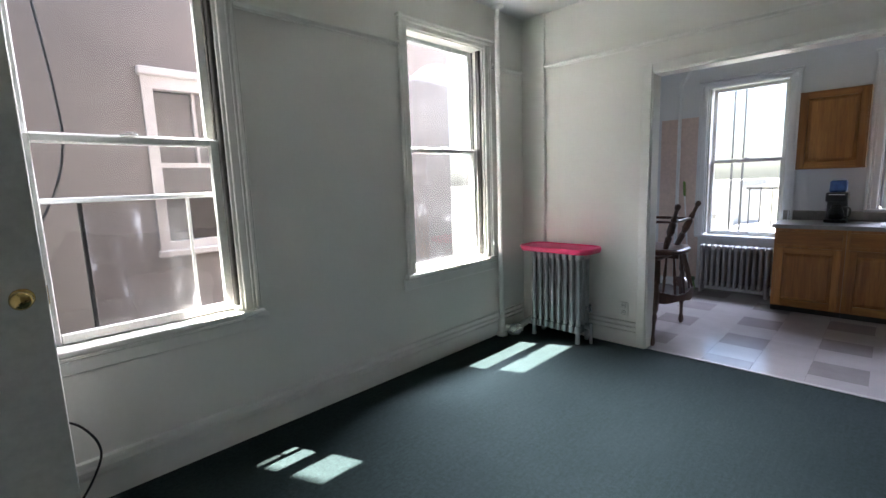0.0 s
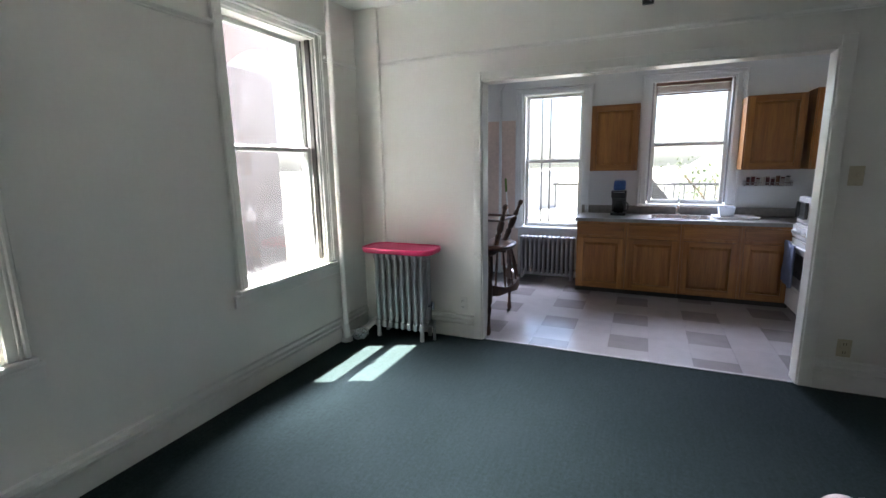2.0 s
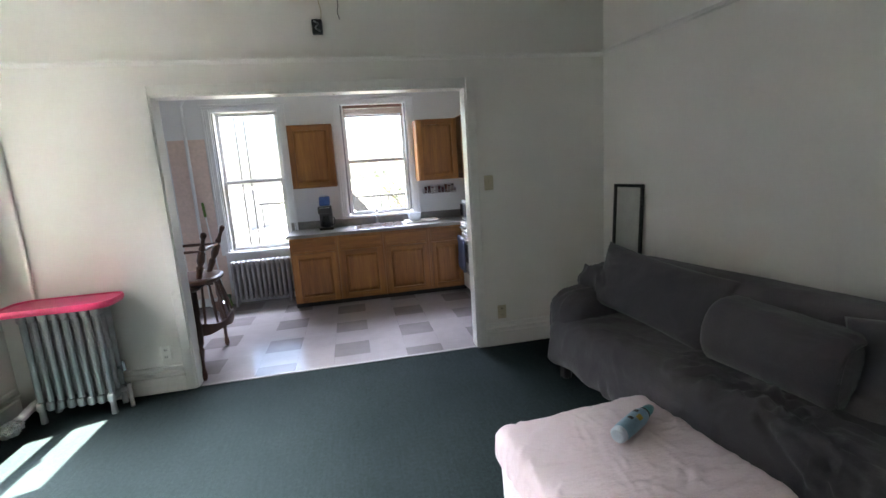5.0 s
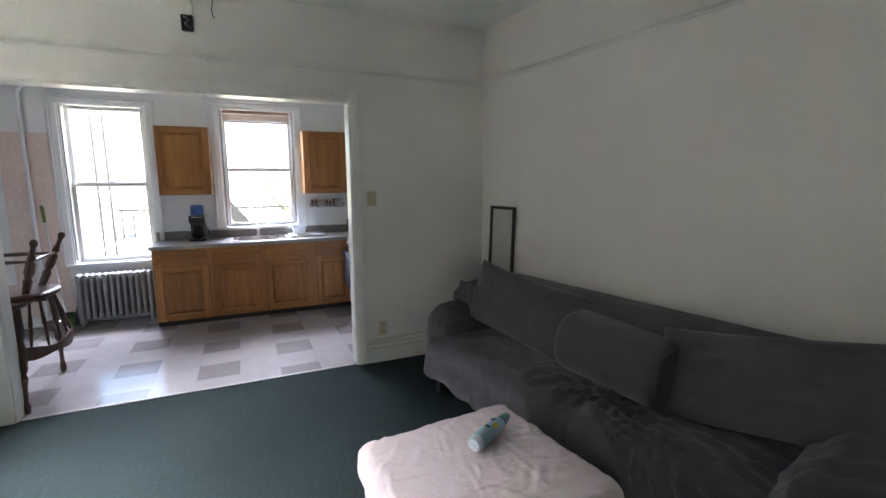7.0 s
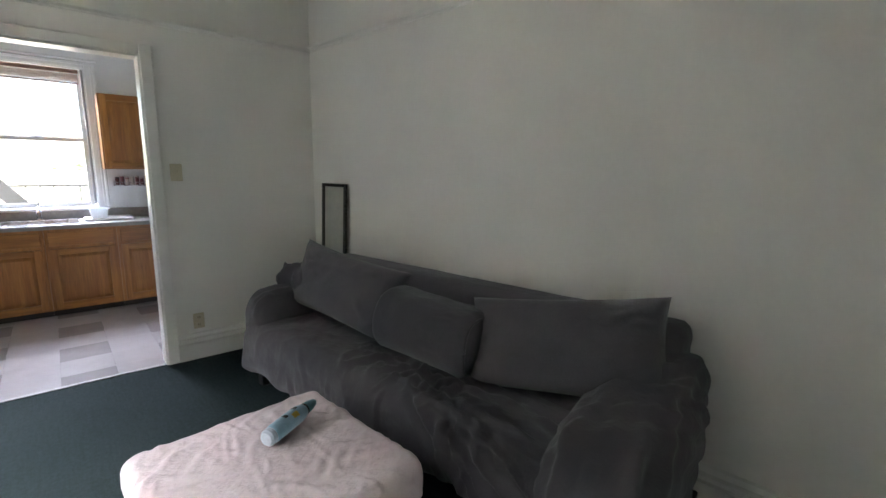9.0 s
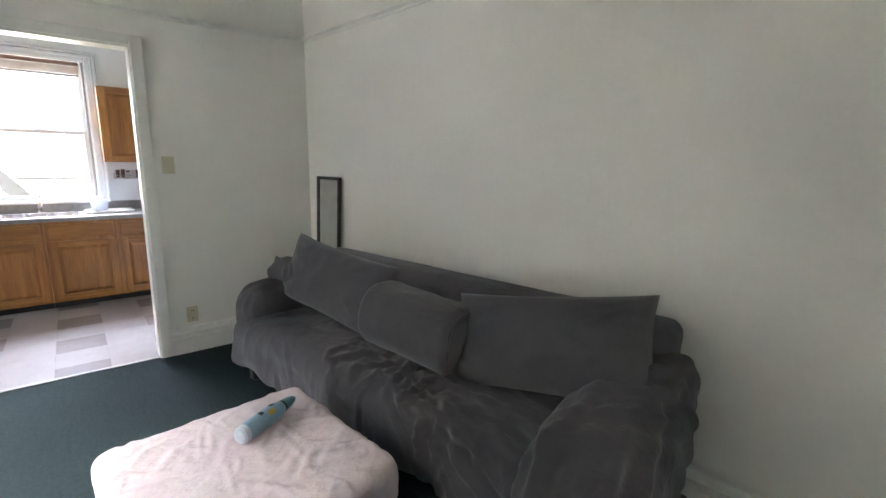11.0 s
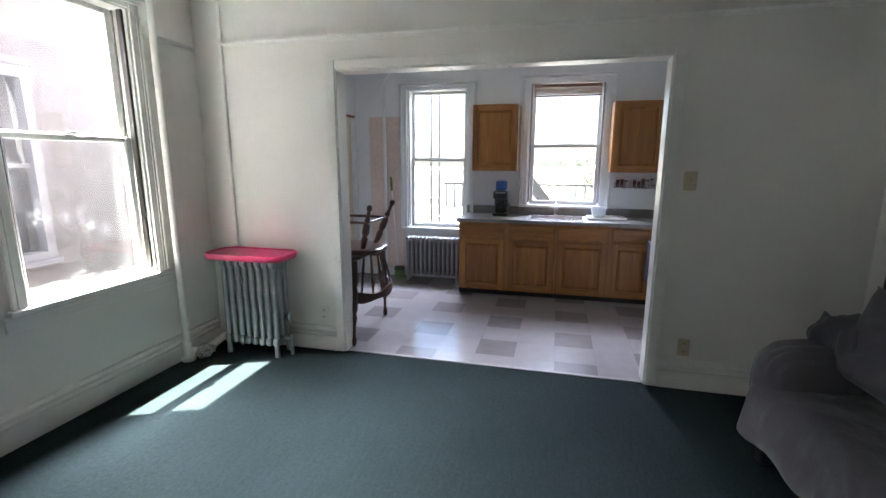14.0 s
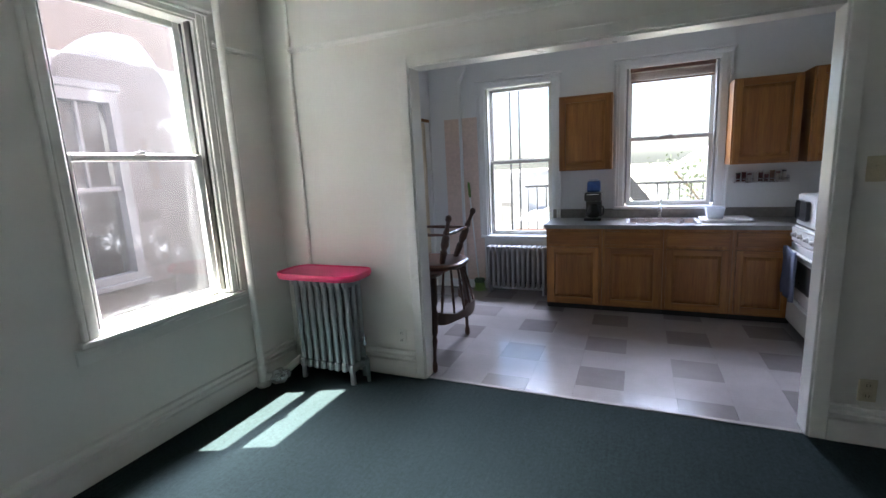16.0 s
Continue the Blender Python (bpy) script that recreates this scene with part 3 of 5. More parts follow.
make_window("window_3", Matrix.Translation(((K1[0] + K1[1]) / 2, KBACK_Y, 0)), K1[1] - K1[0], K1[2], K1[3], 1.512, KTRIM, 0.075,
            "tall white double-hung kitchen window above the radiator", GLASS, GLASS, depth=0.2, track=SASH, sill_out=0.035, apron=0.0, head=0.055, horn=0.0)
w4 = make_window("window_4", Matrix.Translation(((K2[0] + K2[1]) / 2, KBACK_Y, 0)), K2[1] - K2[0], K2[2], K2[3], 1.677, KTRIM, 0.085,
                 "white double-hung window over the kitchen sink", GLASS, GLASS, depth=0.2, track=GREYTRACK, sill_out=0.04, apron=0.0, head=0.06, horn=0.0)
for i in (0, 1):
    yw = (W_Y0 + W_Y1) / 2 + i * W_STEP
    window_light(WX - 0.19, yw, 1.6, 0.76, 1.68, (1, 0, 0), 1, SKY_TINT, True)
# added fill lamp high in the shaft, narrowed to spare the neighbour's wall
west_sky_fill = window_light(-1.30, -0.3, 3.5, 3.2, 0.9, (1.0, -0.40, -0.85), 128, SKY_TINT)
west_sky_fill.data.spread = radians(108)
for k, zk in ((K1, 1.47), (K2, 1.68)):
    xk = (k[0] + k[1]) / 2
    window_light(xk, KBACK_Y + 0.21, zk, 0.66, k[3] - k[2], (0, -1, 0), 1, SKY_TINT, True)
    # added fill lamp out of view above the window, for the kitchen's skylight
    window_light(xk, KBACK_Y + 2.2, 3.6, 1.3, 1.2, (0, -1.0, -0.62), 38, YARD_TINT)

# ---- living room things ----


def column_radiator(name, m, n, w, depth, h, feet, material, label, columns=3):
    """A cast-iron radiator of n sections along x; y is its depth."""
    rad = empty(name, m, label, "radiator")
    step = w / n
    tube_r = step * 0.36
    master = None
    for k in range(n):
        bm = bmesh.new()
        for c in range(columns):
            y = depth * ((c + 0.5) / columns - 0.5)
            add_rod(bm, (0, y, feet + 0.03), (0, y, h - 0.03), tube_r, None, 10)
        for z in (feet + 0.035, h - 0.035):
            add_box(bm, -step * 0.40, step * 0.40, -depth / 2, depth / 2, z - 0.035, z + 0.035, step * 0.3, 3)
            add_rod(bm, (-step * 0.5, 0, z), (step * 0.5, 0, z), 0.022, None, 10)
        if k in (0, n - 1):
            for y in (-depth * 0.38, depth * 0.38):
                add_rod(bm, (0, y, 0), (0, y, feet + 0.04), step * 0.34, step * 0.28, 8)
        sec = part("section", bm, material, rad)
        sec.location = (-w / 2 + step * (k + 0.5), 0, 0)
    bmesh_valve = bmesh.new()
    add_rod(bmesh_valve, (w / 2, 0, feet + 0.05), (w / 2 + 0.05, 0, feet + 0.05), 0.018)
    add_rod(bmesh_valve, (w / 2 + 0.05, 0, 0.0), (w / 2 + 0.05, 0, feet + 0.09), 0.014)
    part("valve", bmesh_valve, material, rad)
    return rad


radiator = column_radiator("radiator", Matrix.Translation((0.43, -0.165, 0)), 8, 0.49, 0.205, 0.775, 0.085, SILVER,
                           "silver-painted cast-iron column radiator with a pink board on top")
vent = rod((0.246, 0, 0.30), (0.285, 0, 0.30), 0.012)
add_rod(vent, (0.285, 0, 0.275), (0.285, 0, 0.345), 0.016, 0.012)
part("air_vent", vent, CHROME, radiator, "chrome air vent")


def rounded_slab(x0, x1, y0, y1, z0, z1, r, rim, sag=0.0):
    """A flat board with round corners and a raised rim."""
    bm = bmesh.new()
    out = []
    for cx, cy, a0 in ((x1 - r, y1 - r, 0), (x0 + r, y1 - r, 90), (x0 + r, y0 + r, 180), (x1 - r, y0 + r, 270)):
        for k in range(9):
            a = radians(a0 + k * 90 / 8)
            out.append((cx + r * math.cos(a), cy + r * math.sin(a)))
    cx, cy = (x0 + x1) / 2, (y0 + y1) / 2
    rings = []
    for s, z in ((0.97, z0), (1.0, z0 + (z1 - z0) * 0.5), (0.99, z1), (0.955, z1), (0.93, z1 - rim)):
        rings.append([bm.verts.new((cx + (x - cx) * s, cy + (y - cy) * s, z)) for x, y in out])
    for a, b in zip(rings, rings[1:]):
        for k in range(len(a)):
            bm.faces.new((a[k], a[(k + 1) % len(a)], b[(k + 1) % len(a)], b[k]))
    bm.faces.new(rings[0][::-1])
    bm.faces.new(rings[-1])
    bmesh.ops.recalc_face_normals(bm, faces=bm.faces)
    return bm


tagged(part("tray", rounded_slab(0.105, 0.785, -0.365, -0.037, 0.775, 0.818, 0.11, 0.010), MAGENTA, smooth=False),
       "bright pink plastic board lying on the radiator", "tray")

# standing steam pipe with its foil-wrapped elbow
pipe = empty("steam_pipe", Matrix.Translation((0.015, -0.455, 0)), "white painted steam riser pipe with a foil-wrapped elbow", "pipe")
part("riser", rod((0, 0, 0.0), (0, 0, CEILING_Z), 0.024, None, 16), TRIM, pipe)
part("collar", turned((0, 0, 0.0), (0, 0, 0.16), ((0, 0.05), (0.15, 0.05), (0.25, 0.036), (0.9, 0.036), (1, 0.027)), 16), TRIM, pipe)
part("ceiling_flange", turned((0, 0, CEILING_Z - 0.03), (0, 0, CEILING_Z), ((0, 0.027), (0.5, 0.05), (1, 0.055)), 16), TRIM, pipe)
bm = tube(curve_points([(0.03, 0.0, 0.075), (0.07, 0.05, 0.07), (0.10, 0.14, 0.075), (0.11, 0.26, 0.10), (0.14, 0.33, 0.125)]), 0.028, 12)
part("branch", bm, TRIM, pipe)
bm = bmesh.new()
bmesh.ops.create_icosphere(bm, subdivisions=3, radius=1)
for v in bm.verts:
    q = v.co.copy()
    v.co = Vector((q.x * 0.065, q.y * 0.085, q.z * 0.052)) * (1 + 0.16 * noise.noise(q * 3.1)) + Vector((0.095, 0.075, 0.056))
part("foil_wrap", bm, FOIL, pipe, "crumpled silver foil wrap")

# switch and outlets


def wall_plate(name, x, z, w, h, kind, label, paint=IVORY):
    e = empty(name, Matrix.Translation((x, 0, z)), label, name.replace("_", " "))
    part("plate", box(-w / 2, w / 2, -0.009, -0.001, -h / 2, h / 2, 0.004, 2), paint, e)
    if kind == "switch":
        part("toggle", box(-0.006, 0.006, -0.022, -0.008, -0.004, 0.016, 0.003), IVORY, e)
    else:
        for z2 in (-0.028, 0.028):
            r = box(-0.017, 0.017, -0.0125, -0.008, z2 - 0.017, z2 + 0.017, 0.005, 2)
            sk = part("socket", r, paint, e)
            part("slots", add_box(box(-0.008, -0.005, -0.0135, -0.0115, z2 - 0.006, z2 + 0.008), 0.005, 0.008, -0.0135, -0.0115, z2 - 0.006, z2 + 0.008), DARK, sk)
    return e


wall_plate("light_switch", 3.49, 1.385, 0.075, 0.118, "switch", "ivory plastic light switch on the wall")
wall_plate("wall_outlet", 3.555, 0.29, 0.075, 0.118, "outlet", "ivory plastic double wall outlet above the baseboard")
wall_plate("wall_outlet", 0.93, 0.30, 0.075, 0.118, "outlet", "outlet painted over with the wall, beside the radiator", TRIM)

# small black box with loose wires on the wall above the opening
fix = empty("junction_box", Matrix.Translation((2.275, 0, 2.565)), "small black junction box with loose wires on the wall", "junction box")
part("body", box(-0.036, 0.036, -0.042, -0.002, -0.05, 0.05, 0.008, 2), BLACK, fix)
part("clip", tube(curve_points([(-0.02, -0.044, 0.035), (0.012, -0.05, 0.012), (-0.012, -0.05, -0.012), (0.02, -0.044, -0.035)]), 0.005, 6), STEEL, fix, "bent metal clip")
part("wire", tube(curve_points([(0.028, -0.012, 0.045), (0.036, -0.008, 0.11), (0.024, -0.006, 0.18), (0.03, -0.006, 0.234)]), 0.0035, 6), IVORY, fix)
part("loose_wire", tube(curve_points([(0.15, -0.006, 0.234), (0.158, -0.008, 0.16), (0.15, -0.012, 0.10), (0.162, -0.014, 0.055)]), 0.003, 6), IRON, fix)

# open door beside the first window
door = empty("door_1", Matrix.Translation((0.135, -4.30, 0)) @ Matrix.Rotation(radians(84.3), 4, "Z"), "off-white flush door standing open, with a brass knob", "door", kind="structure")
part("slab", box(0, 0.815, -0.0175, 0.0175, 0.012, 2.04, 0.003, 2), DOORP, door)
knob = turned((0.745, -0.018, 1.02), (0.745, -0.088, 1.02), ((0, 0.036), (0.06, 0.037), (0.12, 0.030), (0.16, 0.016), (0.42, 0.015), (0.52, 0.028), (0.72, 0.034), (0.93, 0.028), (1, 0.016)), 24)
part("knob", knob, BRASS, door, "polished brass door knob", smooth=True)
part("latch_plate", box(0.8145, 0.8175, -0.012, 0.012, 0.985, 1.055, 0.001), BRASS, door, "brass latch plate")
tagged(part("cable", tube(curve_points([(0.05, -3.62, 0.50), (0.08, -3.482, 0.45), (0.08, -3.415, 0.365), (0.08, -3.392, 0.275), (0.08, -3.42, 0.19), (0.08, -3.475, 0.10), (0.08, -3.56, 0.006), (0.07, -3.70, 0.006)]), 0.005, 8), BLACK),
       "black cable hanging loose behind the open door", "cable")

# ---- sofa ----
SOFA_M = Matrix.Translation((4.316, 0, 0)) @ Matrix.Rotation(math.atan2(1.0, -0.17), 4, "Z")
EAST_M = Matrix.Translation((4.51, 0, 0)) @ Matrix.Rotation(math.atan2(1.0, -FLARE), 4, "Z")


def wrinkle(p, amount, seed, stretch=(1, 1, 1)):
    q = Vector((p.x * stretch[0], p.y * stretch[1], p.z * stretch[2])) + Vector((seed, seed * 1.7, seed * 0.3))
    a = 1 - abs(noise.noise(q * 4.0 + 0.6 * noise.noise_vector(q * 1.7)))
    b = 1 - abs(noise.noise(q * 9.0 + 0.5 * noise.noise_vector(q * 4.0)))
    return amount * (a ** 5 * 1.1 + 0.45 * b ** 4 - 0.25) + amount * 0.5 * noise.noise(q * 1.5)


def make_folds(seed, count, x0, x1, b0, b1, angle, spread, length, width, height, fan=None):
    """Random cloth folds in a plane: start, way, length, half-width and height of each; fan: a spot that part of them run towards."""
    rg = random.Random(seed)
    out = []
    for k in range(count):
        c = Vector((rg.uniform(x0, x1), rg.uniform(b0, b1)))
        a = radians(angle + rg.gauss(0, spread))
        if fan and k % 2 == 0:
            d = Vector(fan) - c
            a = math.atan2(d.y, d.x) + rg.gauss(0, 0.12)
        out.append((c, Vector((math.cos(a), math.sin(a))), rg.uniform(0.4, 1.0) * length, rg.uniform(0.6, 1.5) * width, rg.uniform(0.3, 1.0) * height, rg.uniform(-0.5, 0.5)))
    return out


def fold_height(folds, x, b):
    h = 0.0
    for c, way, ln, wd, ht, bend in folds:
        dx, db = x - c.x, b - c.y
        along = (dx * way.x + db * way.y) / ln
        if -1 < along < 1:
            off = -dx * way.y + db * way.x - bend * ln * (along * along - 0.3) * 0.35
            r = off / wd
            if -4 < r < 4:
                # a sharp ridge with a shallow valley beside it
                h += ht * (1 - along * along) * (math.exp(-r * r) - 0.55 * math.exp(-(r - 1.7) ** 2))
    return h


def soft_block(x0, x1, y0, y1, z0, z1, radius, cells, amount, seed, shape=None, stretch=(1, 1, 1), folds=None):
    """A rounded, padded block whose cover is creased."""
    bm = bmesh.new()
    n = [max(2, int(round(abs(b - a) / cells))) for a, b in ((x0, x1), (y0, y1), (z0, z1))]
    bmesh.ops.create_grid(bm, x_segments=1, y_segments=1, size=0.5)
    bm.clear()
    lo, hi = Vector((x0, y0, z0)), Vector((x1, y1, z1))
    cache = {}

    def vert(i, j, k):
        key = (i, j, k)
        if key not in cache:
            p = Vector((lo[0] + (hi[0] - lo[0]) * i / n[0], lo[1] + (hi[1] - lo[1]) * j / n[1], lo[2] + (hi[2] - lo[2]) * k / n[2]))
            core = Vector([min(max(p[a], lo[a] + radius[a]), hi[a] - radius[a]) for a in range(3)])
            d = p - core
            if d.length > 1e-6:
                e = Vector([d[a] / radius[a] for a in range(3)])
                e.normalize()
                p = core + Vector([e[a] * radius[a] for a in range(3)])
                nrm = e
            else:
                nrm = Vector((0, 0, 1))
            if shape:
                p = shape(p, nrm)
            lift = wrinkle(p, amount, seed, stretch)
            if folds:
                lift += fold_height(folds, p.x, p.y - (p.z - z1))
            p = p + nrm * lift
            cache[key] = bm.verts.new(p)
        return cache[key]

    for i in range(n[0]):
        for j in range(n[1]):
            for k, flip in ((0, True), (n[2], False)):
                f = [vert(i, j, k), vert(i + 1, j, k), vert(i + 1, j + 1, k), vert(i, j + 1, k)]
                bm.faces.new(f[::-1] if flip else f)
    for i in range(n[0]):
        for k in range(n[2]):
            for j, flip in ((0, False), (n[1], True)):
                f = [vert(i, j, k), vert(i + 1, j, k), vert(i + 1, j, k + 1), vert(i, j, k + 1)]
                bm.faces.new(f[::-1] if flip else f)
    for j in range(n[1]):
        for k in range(n[2]):
            for i, flip in ((0, True), (n[0], False)):
                f = [vert(i, j, k), vert(i, j + 1, k), vert(i, j + 1, k + 1), vert(i, j, k + 1)]
                bm.faces.new(f[::-1] if flip else f)
    return bm


sofa = empty("sofa", SOFA_M, "long sofa under a loose rumpled charcoal slipcover, against the wall", "sofa")
SX0, SX1 = -3.20, -0.50
part("backrest", soft_block(-3.02, -0.80, 0.03, 0.25, 0.12, 0.845, (0.05, 0.07, 0.07), 0.035, 0.004, 2.0, stretch=(0.6, 1, 1.5)), SOFA, sofa, smooth=True)


def skirt(p, nrm):
    # the cover hangs in folds down the front and flares a little at the hem
    low = max(0.0, min(1.0, (0.34 - p.z) / 0.30))
    q = p.copy()
    if q.y > 0.5:
        q.y += low * (0.03 + 0.028 * math.sin(q.x * 17 + 2.5 * noise.noise(Vector((q.x * 2, 0, 3)))))
        q.z -= low * 0.015 * math.sin(q.x * 9)
    return q


seat_folds = (make_folds(7, 40, -2.2, -1.5, 0.42, 0.80, 60, 40, 0.18, 0.017, 0.015)
              + make_folds(8, 26, -2.75, -1.7, 0.42, 0.72, 168, 9, 0.55, 0.015, 0.019)
              + make_folds(9, 34, -3.0, -1.9, 0.66, 1.10, 118, 22, 0.30, 0.016, 0.022, (-1.85, 0.5))
              + make_folds(10, 12, -1.3, -0.55, 0.40, 0.75, 100, 40, 0.18, 0.020, 0.006)
              + make_folds(11, 26, -3.0, -0.55, 0.90, 1.20, 82, 14, 0.24, 0.017, 0.013))
part("seat", soft_block(SX0 + 0.1, -0.60, 0.18, 0.80, 0.12, 0.475, (0.07, 0.13, 0.12), 0.0125, 0.007, 5.0, skirt, (0.8, 1.5, 1.0), seat_folds), SOFA, sofa, smooth=True)


def arm_fold(p, nrm):
    low = max(0.0, min(1.0, (0.42 - p.z) / 0.34))
    q = p.copy()
    run = max(0.0, q.y - 0.22)
    q.z -= (0.45 if q.x < -1.5 else 0.09) * run * min(1.0, q.z / 0.6)
    if q.x < -1.5:
        # the loose cover spreads over the seat towards the front
        q.x += 0.12 * run * max(0.0, min(1.0, (q.x + 3.0) / 0.2))
    q.y += low * 0.018 * math.sin(q.x * 30 + q.z * 6) if q.y > 0.5 else 0.0
    q.x += low * 0.018 * math.sin(q.y * 22) * (1 if q.x > -1.5 else -1)
    return q


part("arm", soft_block(-0.82, -0.52, 0.08, 0.75, 0.13, 0.675, (0.13, 0.12, 0.14), 0.0125, 0.007, 8.0, arm_fold, (1, 1, 1), make_folds(12, 26, -0.82, -0.52, 0.15, 1.1, 80, 18, 0.22, 0.013, 0.014)), SOFA, sofa, smooth=True)
part("arm", soft_block(-3.12, -2.74, 0.05, 0.86, 0.07, 0.765, (0.17, 0.17, 0.17), 0.0125, 0.006, 11.0, arm_fold, (1.5, 0.8, 1.0),
                       make_folds(14, 20, -3.15, -2.78, 0.65, 1.45, 86, 8, 0.48, 0.022, 0.017) + make_folds(15, 14, -3.15, -2.78, 0.1, 0.95, 60, 22, 0.36, 0.030, 0.020)), SOFA, sofa, smooth=True)
for x in (-0.64, SX0 + 0.12):
    for y in (0.14, 0.66):
        part("foot", box(x - 0.03, x + 0.03, y - 0.03, y + 0.03, 0.0, 0.14, 0.006), BLACK, sofa, "black block foot")
part("base_lining", box(SX0 + 0.06, SX0 + 0.34, 0.55, 0.80, 0.05, 0.13, 0.01), TAN, sofa, "bare tan lining below the hem")


def cushion(name, c, w, h, t, turn, lean, roll, label, pinch=0.10, seed=1.0, material=PILLOW):
    """A stuffed pillow: two bulging faces that meet in a seam with drawn-out corners."""
    bm = bmesh.new()
    n = 40
    rows = {}
    creases = []
    for cu, cv in ((1, 1), (1, -1), (-1, 1), (-1, -1)):
        creases += make_folds(seed * 10 + cu + 3 * cv, 5, cu * w * 0.25, cu * w * 0.45, cv * h * 0.15, cv * h * 0.42, 0, 20, 0.12, 0.012, 0.011, (cu * w * 0.5, cv * h * 0.5))
    for side in (1, -1):
        for i in range(n + 1):
            for j in range(n + 1):
                u, v = 2 * i / n - 1, 2 * j / n - 1
                if side < 0 and (i in (0, n) or j in (0, n)):
                    rows[side, i, j] = rows[1, i, j]
                    continue
                edge = (1 - u ** 4) * (1 - v ** 4)
                fat = max(edge, 0) ** 0.45
                su, sv = 1 - pinch * (1 - v * v) * abs(u) ** 3, 1 - pinch * (1 - u * u) * abs(v) ** 3
                sw = (wrinkle(Vector((u * w / 2, v * h / 2, 0.1 * side)), 0.008, seed) + fold_height(creases, u * w / 2, v * h / 2)) * fat
                sag = 1.0 - 0.18 * v
                rows[side, i, j] = bm.verts.new((u * su * w / 2, side * (fat * t / 2 * sag + sw), v * sv * h / 2))
    for side in (1, -1):
        for i in range(n):
            for j in range(n):
                f = [rows[side, i, j], rows[side, i + 1, j], rows[side, i + 1, j + 1], rows[side, i, j + 1]]
                bm.faces.new(f[::-1] if side > 0 else f)
    ob = part(name, bm, material, smooth=True)
    ob.matrix_basis = SOFA_M @ Matrix.Translation(c) @ Matrix.Rotation(radians(turn), 4, "Z") @ Matrix.Rotation(radians(lean), 4, "X") @ Matrix.Rotation(radians(roll), 4, "Y")
    return tagged(ob, label, "cushion", "cushions on the sofa")


cushion("throw_pillow", (-1.12, 0.35, 0.69), 0.93, 0.44, 0.20, 6, 20, -7, "charcoal grey square-cornered cushion leaning on the sofa's arm", seed=3.0)
cushion("throw_pillow", (-2.56, 0.34, 0.695), 0.90, 0.42, 0.20, 0, 20, 11, "wide charcoal grey cushion propped against the sofa's back", pinch=0.06, seed=6.0)
bol = empty("bolster", SOFA_M @ Matrix.Translation((-1.92, 0.42, 0.638)) @ Matrix.Rotation(radians(3), 4, "Z") @ Matrix.Rotation(radians(-4), 4, "Y"),
            "rounded charcoal grey bolster cushion lying on the sofa seat", "cushion", "cushions on the sofa")
part("cover", soft_block(-0.30, 0.31, -0.165, 0.165, -0.165, 0.155, (0.05, 0.14, 0.14), 0.012, 0.005, 15.0, None, (1, 1, 1),
                         make_folds(31, 12, -0.29, -0.1, -0.2, 0.35, 0, 25, 0.10, 0.010, 0.007)), PILLOW, bol, smooth=True)
seam = [Vector((-0.282, 0.140 * math.copysign(abs(math.cos(a)) ** 0.6, math.cos(a)), 0.135 * math.copysign(abs(math.sin(a)) ** 0.6, math.sin(a)))) for a in [2 * math.pi * k / 40 for k in range(41)]]
part("end_piping", tube(seam, 0.006, 6), PILLOW, bol, "gathered seam round the end", smooth=True)

bunch = soft_block(-0.84, -0.56, 0.14, 0.50, 0.63, 0.755, (0.06, 0.08, 0.06), 0.011, 0.045, 23.0, None, (1.6, 1.6, 1.2))
part("bunched_cover", bunch, SOFA, sofa, "slipcover gathered in a bunch on the arm", smooth=True)

# leaning mirror in the corner
mir = empty("mirror", EAST_M @ Matrix.Translation((-0.345, 0.075, 0.0)) @ Matrix.Rotation(radians(2.2), 4, "X"), "narrow full-length mirror in a black frame leaning on the wall", "mirror")
MW, MH = 0.325, 1.31
fr = bmesh.new()
add_box(fr, -MW / 2, -MW / 2 + 0.024, -0.01, 0.014, 0.0, MH, 0.003)
add_box(fr, MW / 2 - 0.024, MW / 2, -0.01, 0.014, 0.0, MH, 0.003)
add_box(fr, -MW / 2 + 0.024, MW / 2 - 0.024, -0.01, 0.014, 0.0, 0.024, 0.003)
add_box(fr, -MW / 2 + 0.024, MW / 2 - 0.024, -0.01, 0.014, MH - 0.024, MH, 0.003)
part("frame", fr, BLACK, mir, "thin black frame")
part("glass", box(-MW / 2 + 0.022, MW / 2 - 0.022, -0.004, 0.004, 0.022, MH - 0.022), MIRROR, mir, "mirror glass")

# black case on the floor past the sofa
case = empty("case", SOFA_M @ Matrix.Translation((-3.36, 0.42, 0)), "flat black case lying on the carpet beside the sofa", "case")
part("body", box(-0.14, 0.02, -0.24, 0.26, 0.0, 0.075, 0.012, 2), BLACK, case)
part("lid_seam", box(-0.143, 0.023, -0.243, 0.263, 0.046, 0.050, 0.001), IRON, case)

# ---- quilt-covered ottoman ----
OTT = Matrix.Translation((3.32, -2.17, 0)) @ Matrix.Rotation(radians(6.0), 4, "Z")
ott = empty("ottoman", OTT, "low white box ottoman with a sheet-covered base", "ottoman")
part("base", soft_block(-0.365, 0.365, -0.365, 0.365, 0.05, 0.26, (0.03, 0.03, 0.03), 0.04, 0.006, 21.0), SOFT_WHITE, ott, smooth=True)
for x in (-0.3, 0.3):
    for y in (-0.30, 0.30):
        part("leg", rod((x, y, 0.0), (x, y, 0.07), 0.022, 0.026), BLACK, ott, "short black leg")
